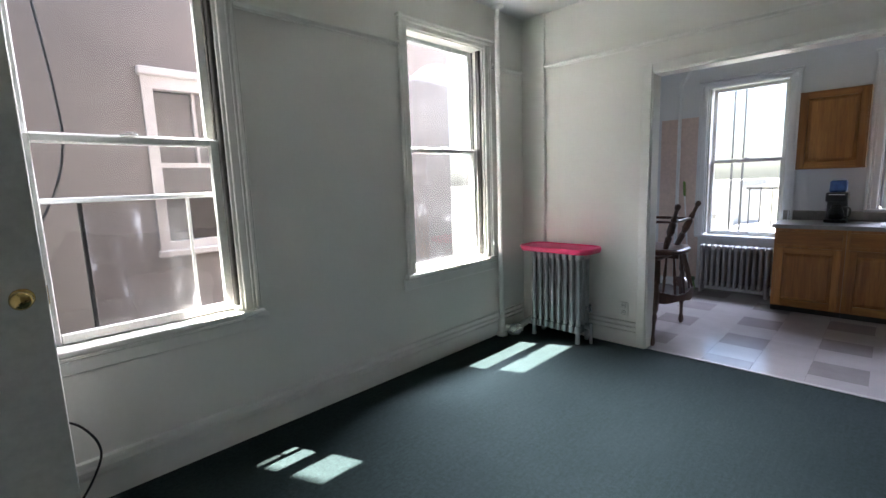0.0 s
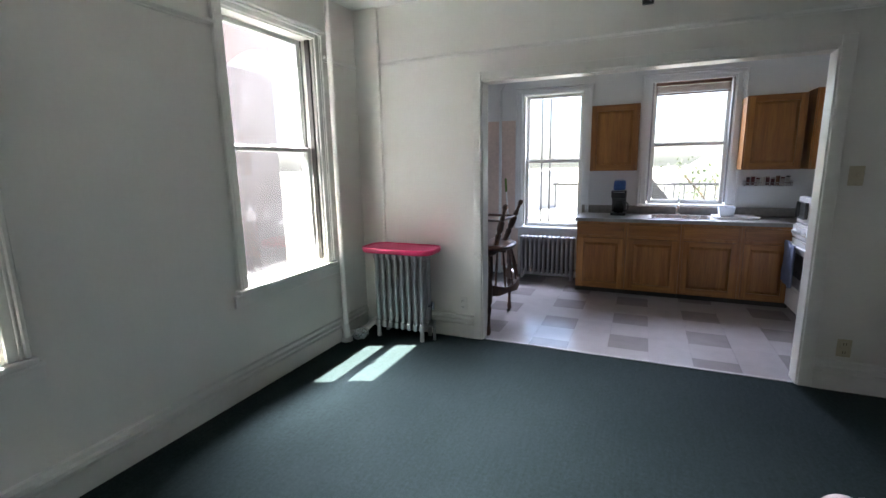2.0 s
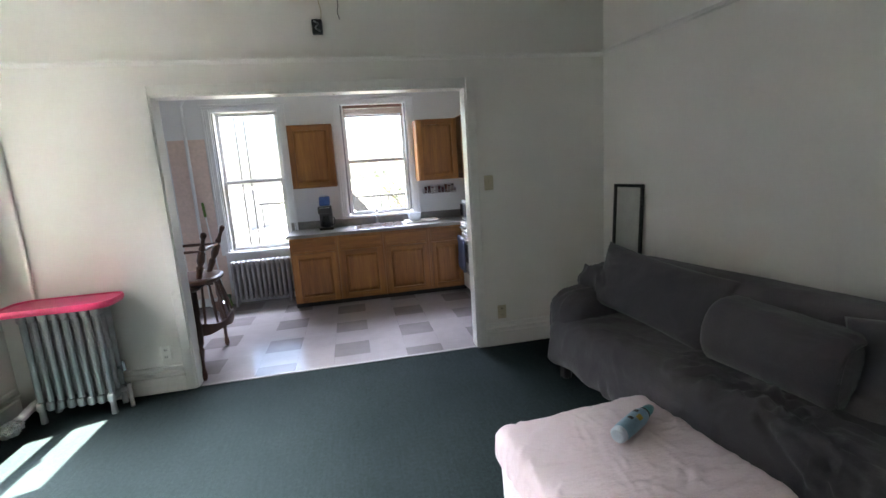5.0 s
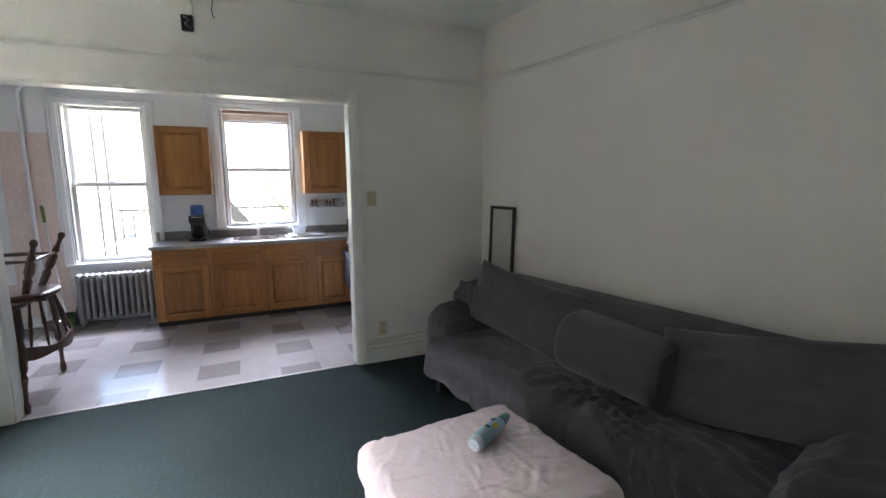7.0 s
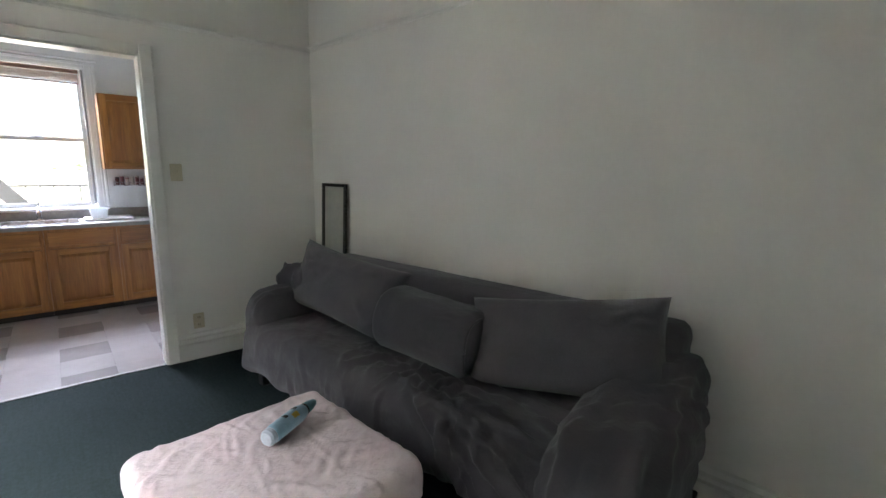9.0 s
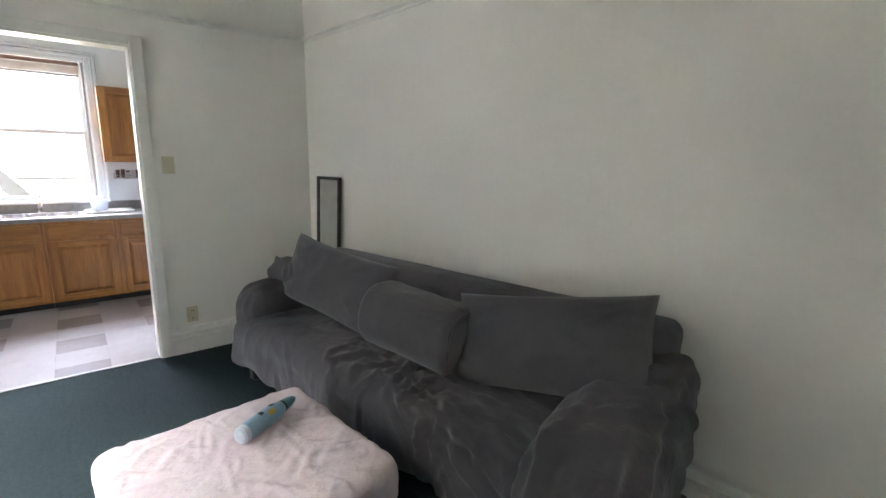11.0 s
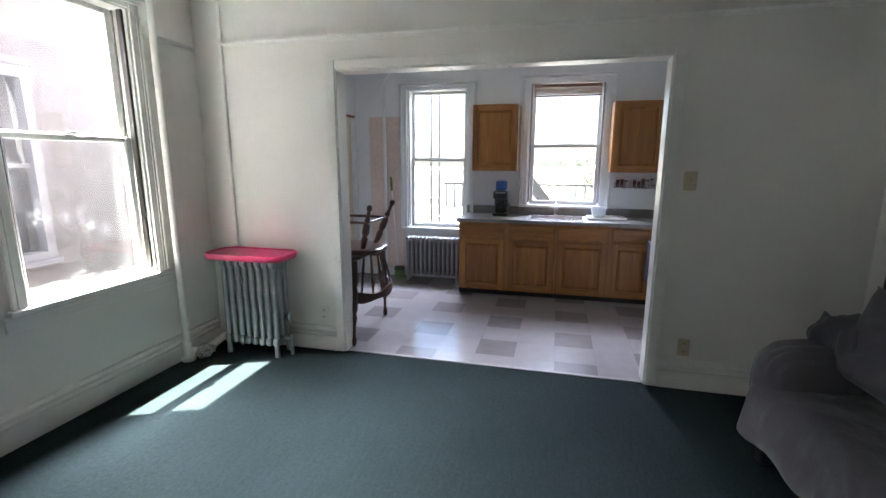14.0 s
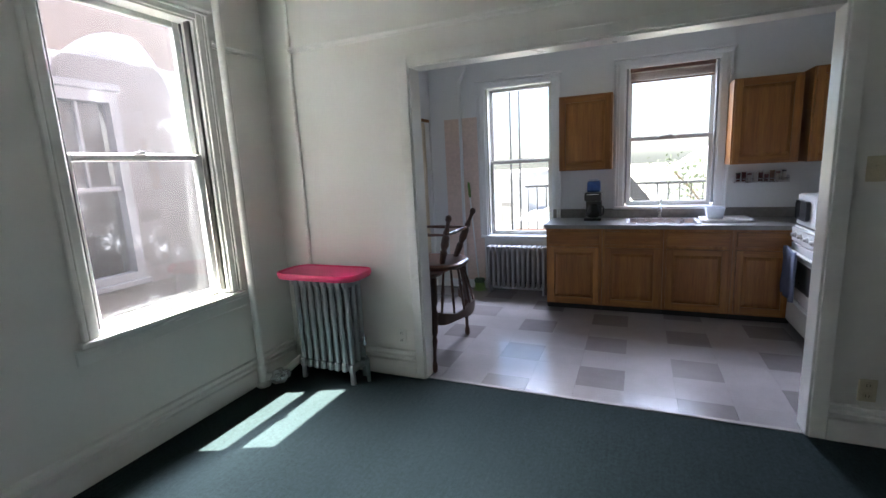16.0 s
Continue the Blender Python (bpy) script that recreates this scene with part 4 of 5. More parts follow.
q = soft_block(-0.385, 0.385, -0.385, 0.385, 0.245, 0.414, (0.038, 0.038, 0.042), 0.0088, 0.005, 31.0, None, (0.7, 2.6, 1.0),
               make_folds(21, 90, -0.38, 0.38, -0.4, 0.55, 35, 30, 0.13, 0.013, 0.0062) + make_folds(22, 50, -0.38, 0.38, -0.4, 0.55, -45, 30, 0.10, 0.011, 0.0055))
ob = part("quilt", q, QUILT, smooth=True)
ob.matrix_basis = OTT
tagged(ob, "folded pale pink satin quilt lying on the ottoman", "quilt")

# spray bottle on the quilt
BM = Matrix.Translation((3.461, -2.017, 0.452)) @ Matrix.Rotation(math.atan2(0.5, 0.867), 4, "Z") @ Matrix.Rotation(radians(90), 4, "Y") @ Matrix.Scale(1.03, 4)
bot = empty("bottle", BM, "light blue plastic bottle lying on the quilt", "bottle")
BLUE = surface("pale_blue_plastic", (0.27, 0.45, 0.56), (0.34, 0.52, 0.62), 9.0, 80.0, 0.35, 0, 0.03)
TEAL = plain("teal_cap", (0.12, 0.30, 0.32), 0.4)
YELLOW = plain("yellow_print", (0.6, 0.45, 0.08), 0.5)
part("body", turned((0, 0, -0.13), (0, 0, 0.06), ((0, 0.026), (0.03, 0.032), (0.1, 0.034), (0.8, 0.034), (0.93, 0.029), (1, 0.024)), 20), BLUE, bot, smooth=True)
part("base_cap", turned((0, 0, -0.155), (0, 0, -0.128), ((0, 0.024), (0.3, 0.031), (1, 0.032)), 20), CLEAR, bot, "pale translucent base")
part("collar", turned((0, 0, 0.058), (0, 0, 0.066), ((0, 0.0255), (1, 0.025)), 20), BLACK, bot, "dark neck ring")
part("cap", turned((0, 0, 0.066), (0, 0, 0.135), ((0, 0.024), (0.5, 0.021), (0.85, 0.015), (1, 0.008)), 20), TEAL, bot, "teal pointed cap", smooth=True)
for z, a, wd, mt in ((-0.03, 200, 0.03, YELLOW), (-0.06, 165, 0.018, BLACK), (0.0, 150, 0.02, BLACK)):
    lab = bmesh.new()
    for k in range(5):
        aa = radians(a + k * 9)
        for zz in (z, z + wd):
            lab.verts.new((0.0348 * math.cos(aa), 0.0348 * math.sin(aa), zz))
    lab.verts.ensure_lookup_table()
    for k in range(4):
        lab.faces.new([lab.verts[2 * k], lab.verts[2 * k + 2], lab.verts[2 * k + 3], lab.verts[2 * k + 1]])
    part("print", lab, mt, bot, "small printed mark")

# ---- kitchen ----
FRONT_Y = 1.86


def raised_door(parent, x0, x1, z0, z1, y, name="door"):
    """A frame-and-panel door facing -y: the raised panel with two stiles and two rails round it."""
    w = 0.055
    pn = bmesh.new()
    a, b, c, e = x0 + w - 0.002, x1 - w + 0.002, z0 + w - 0.002, z1 - w + 0.002
    o = [pn.verts.new(v) for v in ((a, y - 0.001, c), (b, y - 0.001, c), (b, y - 0.001, e), (a, y - 0.001, e))]
    g = 0.032
    i = [pn.verts.new(v) for v in ((a + g, y - 0.019, c + g), (b - g, y - 0.019, c + g), (b - g, y - 0.019, e - g), (a + g, y - 0.019, e - g))]
    pn.faces.new(i)
    for k in range(4):
        pn.faces.new((o[k], o[(k + 1) % 4], i[(k + 1) % 4], i[k]))
    bmesh.ops.recalc_face_normals(pn, faces=pn.faces)
    d = part(name, pn, OAK, parent)
    for p, q in ((x0, x0 + w), (x1 - w, x1)):
        part("stile", box(p, q, y - 0.02, y, z0, z1, 0.003), OAK, d)
    for p, q in ((z0, z0 + w), (z1 - w, z1)):
        part("rail", box(x0 + w, x1 - w, y - 0.0195, y, p, q, 0.003), OAKH, d)
    return d


def base_unit(x0, x1):
    u = empty("base_cabinet", Matrix.Translation((0, 0, 0)), "honey oak base cabinet with a drawer above a panelled door", "cabinet", "kitchen base cabinets")
    bd = box(x0, x1, FRONT_Y + 0.002, KBACK_Y - 0.003, 0.055, 0.828)
    part("body", bd, OAK, u)
    part("drawer", box(x0 + 0.025, x1 - 0.025, FRONT_Y - 0.018, FRONT_Y, 0.675, 0.805, 0.005, 2), OAKH, u)
    raised_door(u, x0 + 0.025, x1 - 0.025, 0.075, 0.645, FRONT_Y)
    part("toe_kick", box(x0, x1, FRONT_Y + 0.025, FRONT_Y + 0.04, 0.0, 0.055), DARK, u, "dark recessed toe kick")
    return u


for a, b in ((1.635, 2.17), (2.172, 2.71), (2.712, 3.262), (3.264, 3.715)):
    base_unit(a, b)


def wall_unit(x0, x1, z0, z1, y=2.15):
    u = empty("wall_cabinet", Matrix(), "honey oak wall cabinet with one panelled door", "cabinet", "kitchen wall cabinets")
    part("body", box(x0, x1, y + 0.001, KBACK_Y - 0.002, z0, z1, 0.002), OAK, u)
    raised_door(u, x0 + 0.012, x1 - 0.012, z0 + 0.012, z1 - 0.012, y)
    return u


wall_unit(1.72, 2.235, 1.39, 2.13)
wall_unit(3.245, 3.755, 1.385, 2.13)
wall_unit(3.80, 4.25, 1.385, 2.16, 2.08)

# worktop with its splashback and the sink
top = empty("worktop", Matrix(), "grey speckled laminate worktop with a splashback", "worktop")
wt_bm = bmesh.new()
SK = (2.40, 3.00, 1.93, 2.33)
add_box(wt_bm, 1.61, SK[0], FRONT_Y - 0.025, KBACK_Y - 0.022, 0.83, 0.868)
add_box(wt_bm, SK[1], 4.415, FRONT_Y - 0.025, KBACK_Y - 0.022, 0.83, 0.868)
add_box(wt_bm, SK[0], SK[1], FRONT_Y - 0.025, SK[2], 0.83, 0.868)
add_box(wt_bm, SK[0], SK[1], SK[3], KBACK_Y - 0.022, 0.83, 0.868)
part("slab", wt_bm, COUNTER, top)
part("splashback", box(1.61, 4.415, KBACK_Y - 0.022, KBACK_Y - 0.002, 0.83, 0.965, 0.004, 2), COUNTER, top)
sink = empty("sink", Matrix(), "stainless steel drop-in kitchen sink", "sink")
bm = bmesh.new()
add_box(bm, SK[0] - 0.02, SK[1] + 0.02, SK[2] - 0.02, SK[2] + 0.015, 0.868, 0.876, 0.003)
add_box(bm, SK[0] - 0.02, SK[1] + 0.02, SK[3] - 0.04, SK[3] + 0.03, 0.868, 0.876, 0.003)
add_box(bm, SK[0] - 0.02, SK[0] + 0.015, SK[2] + 0.015, SK[3] - 0.04, 0.868, 0.876, 0.003)
add_box(bm, SK[1] - 0.015, SK[1] + 0.02, SK[2] + 0.015, SK[3] - 0.04, 0.868, 0.876, 0.003)
part("rim", bm, STEEL, sink)
bm = bmesh.new()
a = [bm.verts.new(v) for v in ((SK[0] + 0.012, SK[2] + 0.012, 0.872), (SK[1] - 0.012, SK[2] + 0.012, 0.872), (SK[1] - 0.012, SK[3] - 0.036, 0.872), (SK[0] + 0.012, SK[3] - 0.036, 0.872))]
b = [bm.verts.new((v.co.x * 0.96 + 2.7 * 0.04, v.co.y * 0.92 + 2.12 * 0.08, 0.715)) for v in a]
for k in range(4):
    bm.faces.new((b[k], b[(k + 1) % 4], a[(k + 1) % 4], a[k]))
bm.faces.new(b)
part("bowl", bm, STEEL, sink)
tap = empty("faucet", Matrix.Translation((2.69, 2.345, 0.876)), "chrome kitchen faucet behind the sink", "faucet")
part("base", turned((0, 0, 0), (0, 0, 0.11), ((0, 0.03), (0.15, 0.028), (0.3, 0.019), (1, 0.017)), 16), CHROME, tap, smooth=True)
part("spout", tube(curve_points([(0, 0, 0.08), (0, -0.03, 0.125), (0, -0.10, 0.135), (0, -0.165, 0.10)]), 0.011, 10), CHROME, tap, smooth=True)
part("lever", tube(curve_points([(0, 0.0, 0.105), (0.0, 0.005, 0.14), (0.01, 0.012, 0.19)]), 0.009, 8), CHROME, tap)
# drainer with a pale tub
tagged(part("drainboard", rounded_slab(3.03, 3.45, 2.02, 2.38, 0.868, 0.892, 0.05, 0.008), WHITE), "white plastic dish drainer tray on the worktop", "drainer")
tub = bmesh.new()
lo = [tub.verts.new((3.16 + sx * 0.062, 2.24 + sy * 0.06, 0.886)) for sx, sy in ((-1, -1), (1, -1), (1, 1), (-1, 1))]
hi = [tub.verts.new((3.16 + sx * 0.078, 2.24 + sy * 0.075, 0.985)) for sx, sy in ((-1, -1), (1, -1), (1, 1), (-1, 1))]
ih = [tub.verts.new((3.16 + sx * 0.073, 2.24 + sy * 0.07, 0.985)) for sx, sy in ((-1, -1), (1, -1), (1, 1), (-1, 1))]
il = [tub.verts.new((3.16 + sx * 0.058, 2.24 + sy * 0.056, 0.892)) for sx, sy in ((-1, -1), (1, -1), (1, 1), (-1, 1))]
tub.faces.new(lo[::-1])
for p, q2 in ((lo, hi), (hi, ih), (ih, il)):
    for k in range(4):
        tub.faces.new((p[k], p[(k + 1) % 4], q2[(k + 1) % 4], q2[k]))
tub.faces.new(il)
tagged(part("tub", tub, CLEAR), "pale blue translucent plastic tub in the dish drainer", "tub")

# coffee maker
cm = empty("coffee_maker", Matrix.Translation((2.055, 2.27, 0.868)), "black drip coffee maker with a blue bag of coffee on top", "coffee maker")
part("base", box(-0.085, 0.085, -0.12, 0.10, 0, 0.03, 0.008, 2), BLACK, cm)
part("tower", box(-0.08, 0.08, 0.02, 0.10, 0.03, 0.27, 0.01, 2), BLACK, cm)
part("filter_head", box(-0.085, 0.085, -0.10, 0.10, 0.20, 0.29, 0.014, 2), BLACK, cm)
part("trim_band", box(-0.06, 0.06, -0.104, -0.099, 0.268, 0.276, 0.001), CHROME, cm, "thin silver band")
car = part("carafe", turned((0, -0.045, 0.031), (0, -0.045, 0.165), ((0, 0.05), (0.2, 0.066), (0.55, 0.062), (0.9, 0.042), (1, 0.046)), 18), CARAFE, cm, "smoked glass carafe", smooth=True)
part("handle", tube(curve_points([(0.055, -0.06, 0.15), (0.10, -0.08, 0.14), (0.10, -0.08, 0.07), (0.06, -0.06, 0.055)]), 0.008, 8), BLACK, car)
jug = empty("coffee_bag", Matrix.Translation((2.055, 2.29, 1.159)), "blue packet standing on the coffee maker", "packet")
part("packet", soft_block(-0.065, 0.065, -0.05, 0.05, 0.0, 0.115, (0.018, 0.018, 0.018), 0.02, 0.004, 41.0), BLUEW, jug)
part("top_fold", box(-0.045, 0.045, -0.03, 0.03, 0.113, 0.135, 0.006, 2), CLEAR, jug, "pale folded top")

# spice shelf
sh = empty("spice_rack", Matrix.Translation((3.54, KBACK_Y - 0.06, 1.205)), "small wire spice rack on the wall", "rack")
part("tray", box(-0.215, 0.215, -0.045, 0.055, 0.0, 0.012, 0.003), STEEL, sh)
part("rail", tube([(-0.215, -0.045, 0.035), (0.215, -0.045, 0.035)], 0.004, 6), STEEL, sh)
for x in (-0.213, 0.213):
    part("end", box(x - 0.004, x + 0.004, -0.045, 0.055, 0.0, 0.06, 0.002), STEEL, sh)
rng = random.Random(4)
JARC = [plain("jar_maroon", (0.12, 0.03, 0.035), 0.4), plain("jar_brown", (0.16, 0.08, 0.04), 0.4), plain("jar_white", (0.6, 0.58, 0.54), 0.4), plain("jar_black", (0.03, 0.03, 0.03), 0.4)]
for k in range(9):
    x = 3.54 - 0.18 + k * 0.045
    j = empty("spice_jar", Matrix.Translation((x, KBACK_Y - 0.055, 1.217)), "small spice jar on the wire rack", "jar", "spice jars")
    hgt = rng.uniform(0.06, 0.085)
    part("jar", rod((0, 0, 0), (0, 0, hgt), 0.018, None, 12), JARC[rng.randrange(4)], j)
    part("lid", rod((0, 0, hgt), (0, 0, hgt + 0.016), 0.019, None, 12), JARC[rng.randrange(4)], j)

# stove with towel, microwave on top
STX, STY0, STY1 = 3.665, 1.03, 1.80
st = empty("stove", Matrix(), "white enamel gas stove with front knobs", "stove")
part("body", box(STX + 0.02, KRIGHT_X - 0.004, STY0, STY1, 0.07, 0.868, 0.006), WHITE, st)
part("plinth", box(STX + 0.06, KRIGHT_X - 0.02, STY0 + 0.01, STY1 - 0.01, 0.0, 0.07), DARK, st)
ovd = part("oven_door", box(STX, STX + 0.02, STY0 + 0.01, STY1 - 0.01, 0.30, 0.745, 0.006, 2), WHITE, st)
part("window", box(STX - 0.003, STX + 0.001, STY0 + 0.14, STY1 - 0.14, 0.40, 0.62, 0.002), BLACK, ovd, "dark oven window")
part("handle", add_rod(add_rod(rod((STX - 0.045, STY0 + 0.05, 0.70), (STX - 0.045, STY1 - 0.03, 0.70), 0.012), (STX - 0.045, STY0 + 0.09, 0.70), (STX + 0.004, STY0 + 0.09, 0.70), 0.009),
                       (STX - 0.045, STY1 - 0.07, 0.70), (STX + 0.004, STY1 - 0.07, 0.70), 0.009), WHITE, ovd)
dr = part("drawer", box(STX, STX + 0.02, STY0 + 0.01, STY1 - 0.01, 0.075, 0.285, 0.006, 2), WHITE, st)
part("pull", box(STX - 0.012, STX + 0.002, STY0 + 0.05, STY1 - 0.05, 0.255, 0.275, 0.004), WHITE, dr)
part("control_panel", box(STX - 0.004, STX + 0.03, STY0 + 0.004, STY1 - 0.004, 0.755, 0.872, 0.008, 2), WHITE, st)
for k in range(5):
    y = STY0 + 0.1 + k * 0.142
    part("knob", turned((STX - 0.004, y, 0.815), (STX - 0.034, y, 0.815), ((0, 0.026), (0.3, 0.024), (0.4, 0.017), (1, 0.015)), 14), WHITE, st)
part("cooktop", box(STX + 0.015, KRIGHT_X - 0.01, STY0 + 0.005, STY1 - 0.005, 0.868, 0.885, 0.005, 2), WHITE, st)
tw = bmesh.new()
NY, NZ = 14, 18
grid = {}
for f, off in ((0, -0.062), (1, -0.050)):
    for i in range(NY + 1):
        for k in range(NZ + 1):
            y, z = 1.44 + 0.31 * i / NY, 0.715 - 0.40 * k / NZ
            wob = 0.012 * math.sin(i * 0.9) * (k / NZ) + 0.006 * noise.noise(Vector((i * 0.4, k * 0.3, f)))
            grid[f, i, k] = tw.verts.new((STX + off - wob, y + 0.01 * (k / NZ) * math.sin(i), z - 0.012 * math.sin(i * 0.45)))
for i in range(NY):
    for k in range(NZ):
        tw.faces.new((grid[0, i, k], grid[0, i + 1, k], grid[0, i + 1, k + 1], grid[0, i, k + 1]))
        tw.faces.new((grid[1, i, k + 1], grid[1, i + 1, k + 1], grid[1, i + 1, k], grid[1, i, k]))
for i in range(NY):
    tw.faces.new((grid[0, i + 1, 0], grid[0, i, 0], grid[1, i, 0], grid[1, i + 1, 0]))
    tw.faces.new((grid[0, i, NZ], grid[0, i + 1, NZ], grid[1, i + 1, NZ], grid[1, i, NZ]))
for k in range(NZ):
    tw.faces.new((grid[0, 0, k], grid[0, 0, k + 1], grid[1, 0, k + 1], grid[1, 0, k]))
    tw.faces.new((grid[0, NY, k + 1], grid[0, NY, k], grid[1, NY, k], grid[1, NY, k + 1]))
tagged(part("dish_towel", tw, TOWEL, smooth=True), "blue-grey terry dish towel hanging on the oven handle", "towel")
mw = empty("microwave", Matrix.Translation((3.672, 1.50, 0.885)), "white countertop microwave with a dark door window", "microwave")
part("body", box(0.012, 0.36, -0.22, 0.25, 0.012, 0.262, 0.01, 2), WHITE, mw)
md = part("door", box(0.0, 0.014, -0.21, 0.245, 0.018, 0.256, 0.008, 2), WHITE, mw)
part("window", box(-0.003, 0.002, -0.06, 0.20, 0.065, 0.215, 0.03, 4), BLACK, md, "dark rounded window")
for k, (x, y) in enumerate(((0.05, -0.2), (0.05, 0.22), (0.32, -0.2), (0.32, 0.22))):
    part("foot", rod((x, y, 0), (x, y, 0.014), 0.014), BLACK, mw)

# kitchen radiator, riser pipe, pink panel and doorway
column_radiator("radiator", Matrix.Translation((1.207, 2.31, 0)), 12, 0.70, 0.14, 0.562, 0.075, KRADP, "grey painted cast-iron radiator under the kitchen window", 3)
kp = empty("riser_pipe", Matrix(), "thin white painted riser pipe in the kitchen corner", "pipe")
part("riser", tube(curve_points([(0.545, 2.405, 0.0), (0.545, 2.405, 0.8), (0.545, 2.405, 1.7), (0.545, 2.405, 2.38), (0.56, 2.395, 2.45), (0.62, 2.36, 2.52), (0.66, 2.33, 2.60), (0.66, 2.33, 2.70)]), 0.02, 12), KTRIM, kp)
setting("wall_panel", box(0.325, 0.785, KBACK_Y - 0.008, KBACK_Y - 0.001, 0.10, 2.045, 0.002), PINK, "pale pink painted panel on the kitchen wall", "panel")
setting("baseboard_kitchen", box(KLEFT_X, 0.82, KBACK_Y - 0.022, KBACK_Y - 0.009, 0.0, 0.095, 0.003), KTRIM, "painted kitchen baseboard", "baseboard")
d2 = empty("door_2", Matrix(), "cream painted kitchen door standing ajar in its frame", "door", kind="structure")
part("slab", box(KLEFT_X - 0.09, KLEFT_X - 0.05, 2.22, 2.39, 0.01, 2.03, 0.003), CREAM, d2)
part("stile", box(KLEFT_X - 0.05, KLEFT_X - 0.043, 2.29, 2.38, 0.05, 2.0, 0.002), CREAM, d2)
# the opening's shade is a black sheet across the doorway
part("gap", box(KLEFT_X - 0.11, KLEFT_X - 0.10, 1.55, 2.22, 0.01, 2.04), DARK, d2, "near-black sheet for the shade in the gap beside the door")
part("lintel", box(KLEFT_X - 0.02, KLEFT_X + 0.010, 1.55, 2.40, 2.03, 2.062, 0.003), OAKH, d2, "bare wood lintel")

# broom
br = empty("broom", Matrix(), "broom with a green plastic head leaning in the corner", "broom")
part("handle", rod((0.74, 2.31, 0.12), (0.62, 2.42, 1.20), 0.009, None, 10), KTRIM, br, "thin pale handle")
part("grip", turned((0.628, 2.413, 1.12), (0.612, 2.428, 1.30), ((0, 0.010), (0.1, 0.015), (0.9, 0.015), (1, 0.010)), 12), GREENP, br, "green grip")
part("head", soft_block(0.69, 0.81, 2.26, 2.35, 0.10, 0.16, (0.02, 0.02, 0.02), 0.03, 0.0, 1.0), DARKGREEN, br, "dark green brush block")
bs = bmesh.new()
for k in range(60):
    x, y = 0.70 + 0.10 * rng.random(), 2.27 + 0.07 * rng.random()
    add_rod(bs, (x, y, 0.11), (x + rng.uniform(-0.03, 0.03), y + rng.uniform(-0.03, 0.03), 0.004), 0.004, 0.003, 5)
part("bristles", bs, GREENP, br)

# ---- small table and the chair upturned on it ----
LEG = ((0, 0.014), (0.03, 0.023), (0.08, 0.023), (0.12, 0.015), (0.24, 0.015), (0.34, 0.026), (0.38, 0.016), (0.42, 0.028), (0.60, 0.031), (0.70, 0.018), (0.74, 0.028), (1, 0.021))
tb = empty("table", Matrix.Translation((0.05, 0, 0)), "small dark walnut table with turned legs", "table")
part("tabletop", rounded_slab(0.42, 1.10, 0.13, 0.86, 0.70, 0.728, 0.12, 0.0), WALNUT, tb)
for x in (0.47, 1.07):
    for y in (0.185, 0.80):
        sx, sy = ((0.005 if y < 0.5 else -0.02) if x > 0.8 else -0.03), (0.09 if y > 0.5 else -0.08)
        part("leg", turned((x + sx, y + sy, 0.0), (x, y, 0.70), LEG), WALNUT, tb)
part("apron", box(0.48, 1.04, 0.20, 0.215, 0.62, 0.70, 0.002), WALNUT, tb)
part("apron", box(0.48, 1.04, 0.775, 0.79, 0.62, 0.70, 0.002), WALNUT, tb)
part("apron", box(0.48, 0.495, 0.22, 0.77, 0.62, 0.70, 0.002), WALNUT, tb)
ch = empty("chair", Matrix.Translation((0.965, 0.50, 0.728)), "dark walnut spindle-back chair upturned on the table", "chair")
seat = bmesh.new()
ring = []
for z, s in ((0.0, 0.97), (0.012, 1.0), (0.03, 1.0), (0.042, 0.94)):
    ring.append([seat.verts.new((0.285 * s * math.copysign(abs(math.cos(a)) ** 0.7, math.cos(a)), 0.25 * s * math.copysign(abs(math.sin(a)) ** 0.7, math.sin(a)), z))
                 for a in [2 * math.pi * k / 36 for k in range(36)]])
for a, b in zip(ring, ring[1:]):
    for k in range(36):
        seat.faces.new((a[k], a[(k + 1) % 36], b[(k + 1) % 36], b[k]))
seat.faces.new(ring[0][::-1])
seat.faces.new(ring[-1])
part("seat", seat, WALNUT, ch, smooth=False)
tips = []
for sx, sy in ((1, 1), (1, -1), (-1, 1), (-1, -1)):
    foot, tip = Vector((0.15 * sx, 0.14 * sy, 0.035)), Vector((0.27 * sx + 0.01, 0.27 * sy, 0.42))
    part("leg", turned(tip, foot, LEG), WALNUT, ch)
    tips.append((foot, tip))
for a, b in ((0, 1), (2, 3), (0, 2), (1, 3)):
    p, q2 = tips[a][0].lerp(tips[a][1], 0.62), tips[b][0].lerp(tips[b][1], 0.62)
    part("stretcher", turned(p, q2, ((0, 0.008), (0.3, 0.012), (0.5, 0.014), (0.7, 0.012), (1, 0.008))), WALNUT, ch)
bow_pts = curve_points([(0.10, -0.33, -0.33), (0.22, -0.27, -0.35), (0.285, -0.12, -0.36), (0.295, 0.05, -0.36), (0.27, 0.20, -0.35), (0.19, 0.30, -0.33), (0.09, 0.34, -0.32)])
bow = bmesh.new()
bars = []
for i, p in enumerate(bow_pts):
    d = (bow_pts[min(i + 1, len(bow_pts) - 1)] - bow_pts[max(i - 1, 0)]).normalized()
    side = Vector((d.y, -d.x, 0)).normalized()
    hh = 0.036 + 0.012 * math.sin(i / (len(bow_pts) - 1) * math.pi * 5)
    bars.append([bow.verts.new(p + side * a * 0.013 + Vector((0, 0, b * hh))) for a, b in ((-1, -1), (1, -1), (1, 1), (-1, 1))])
for a, b in zip(bars, bars[1:]):
    for k in range(4):
        bow.faces.new((a[k], a[(k + 1) % 4], b[(k + 1) % 4], b[k]))
bow.faces.new(bars[0][::-1])
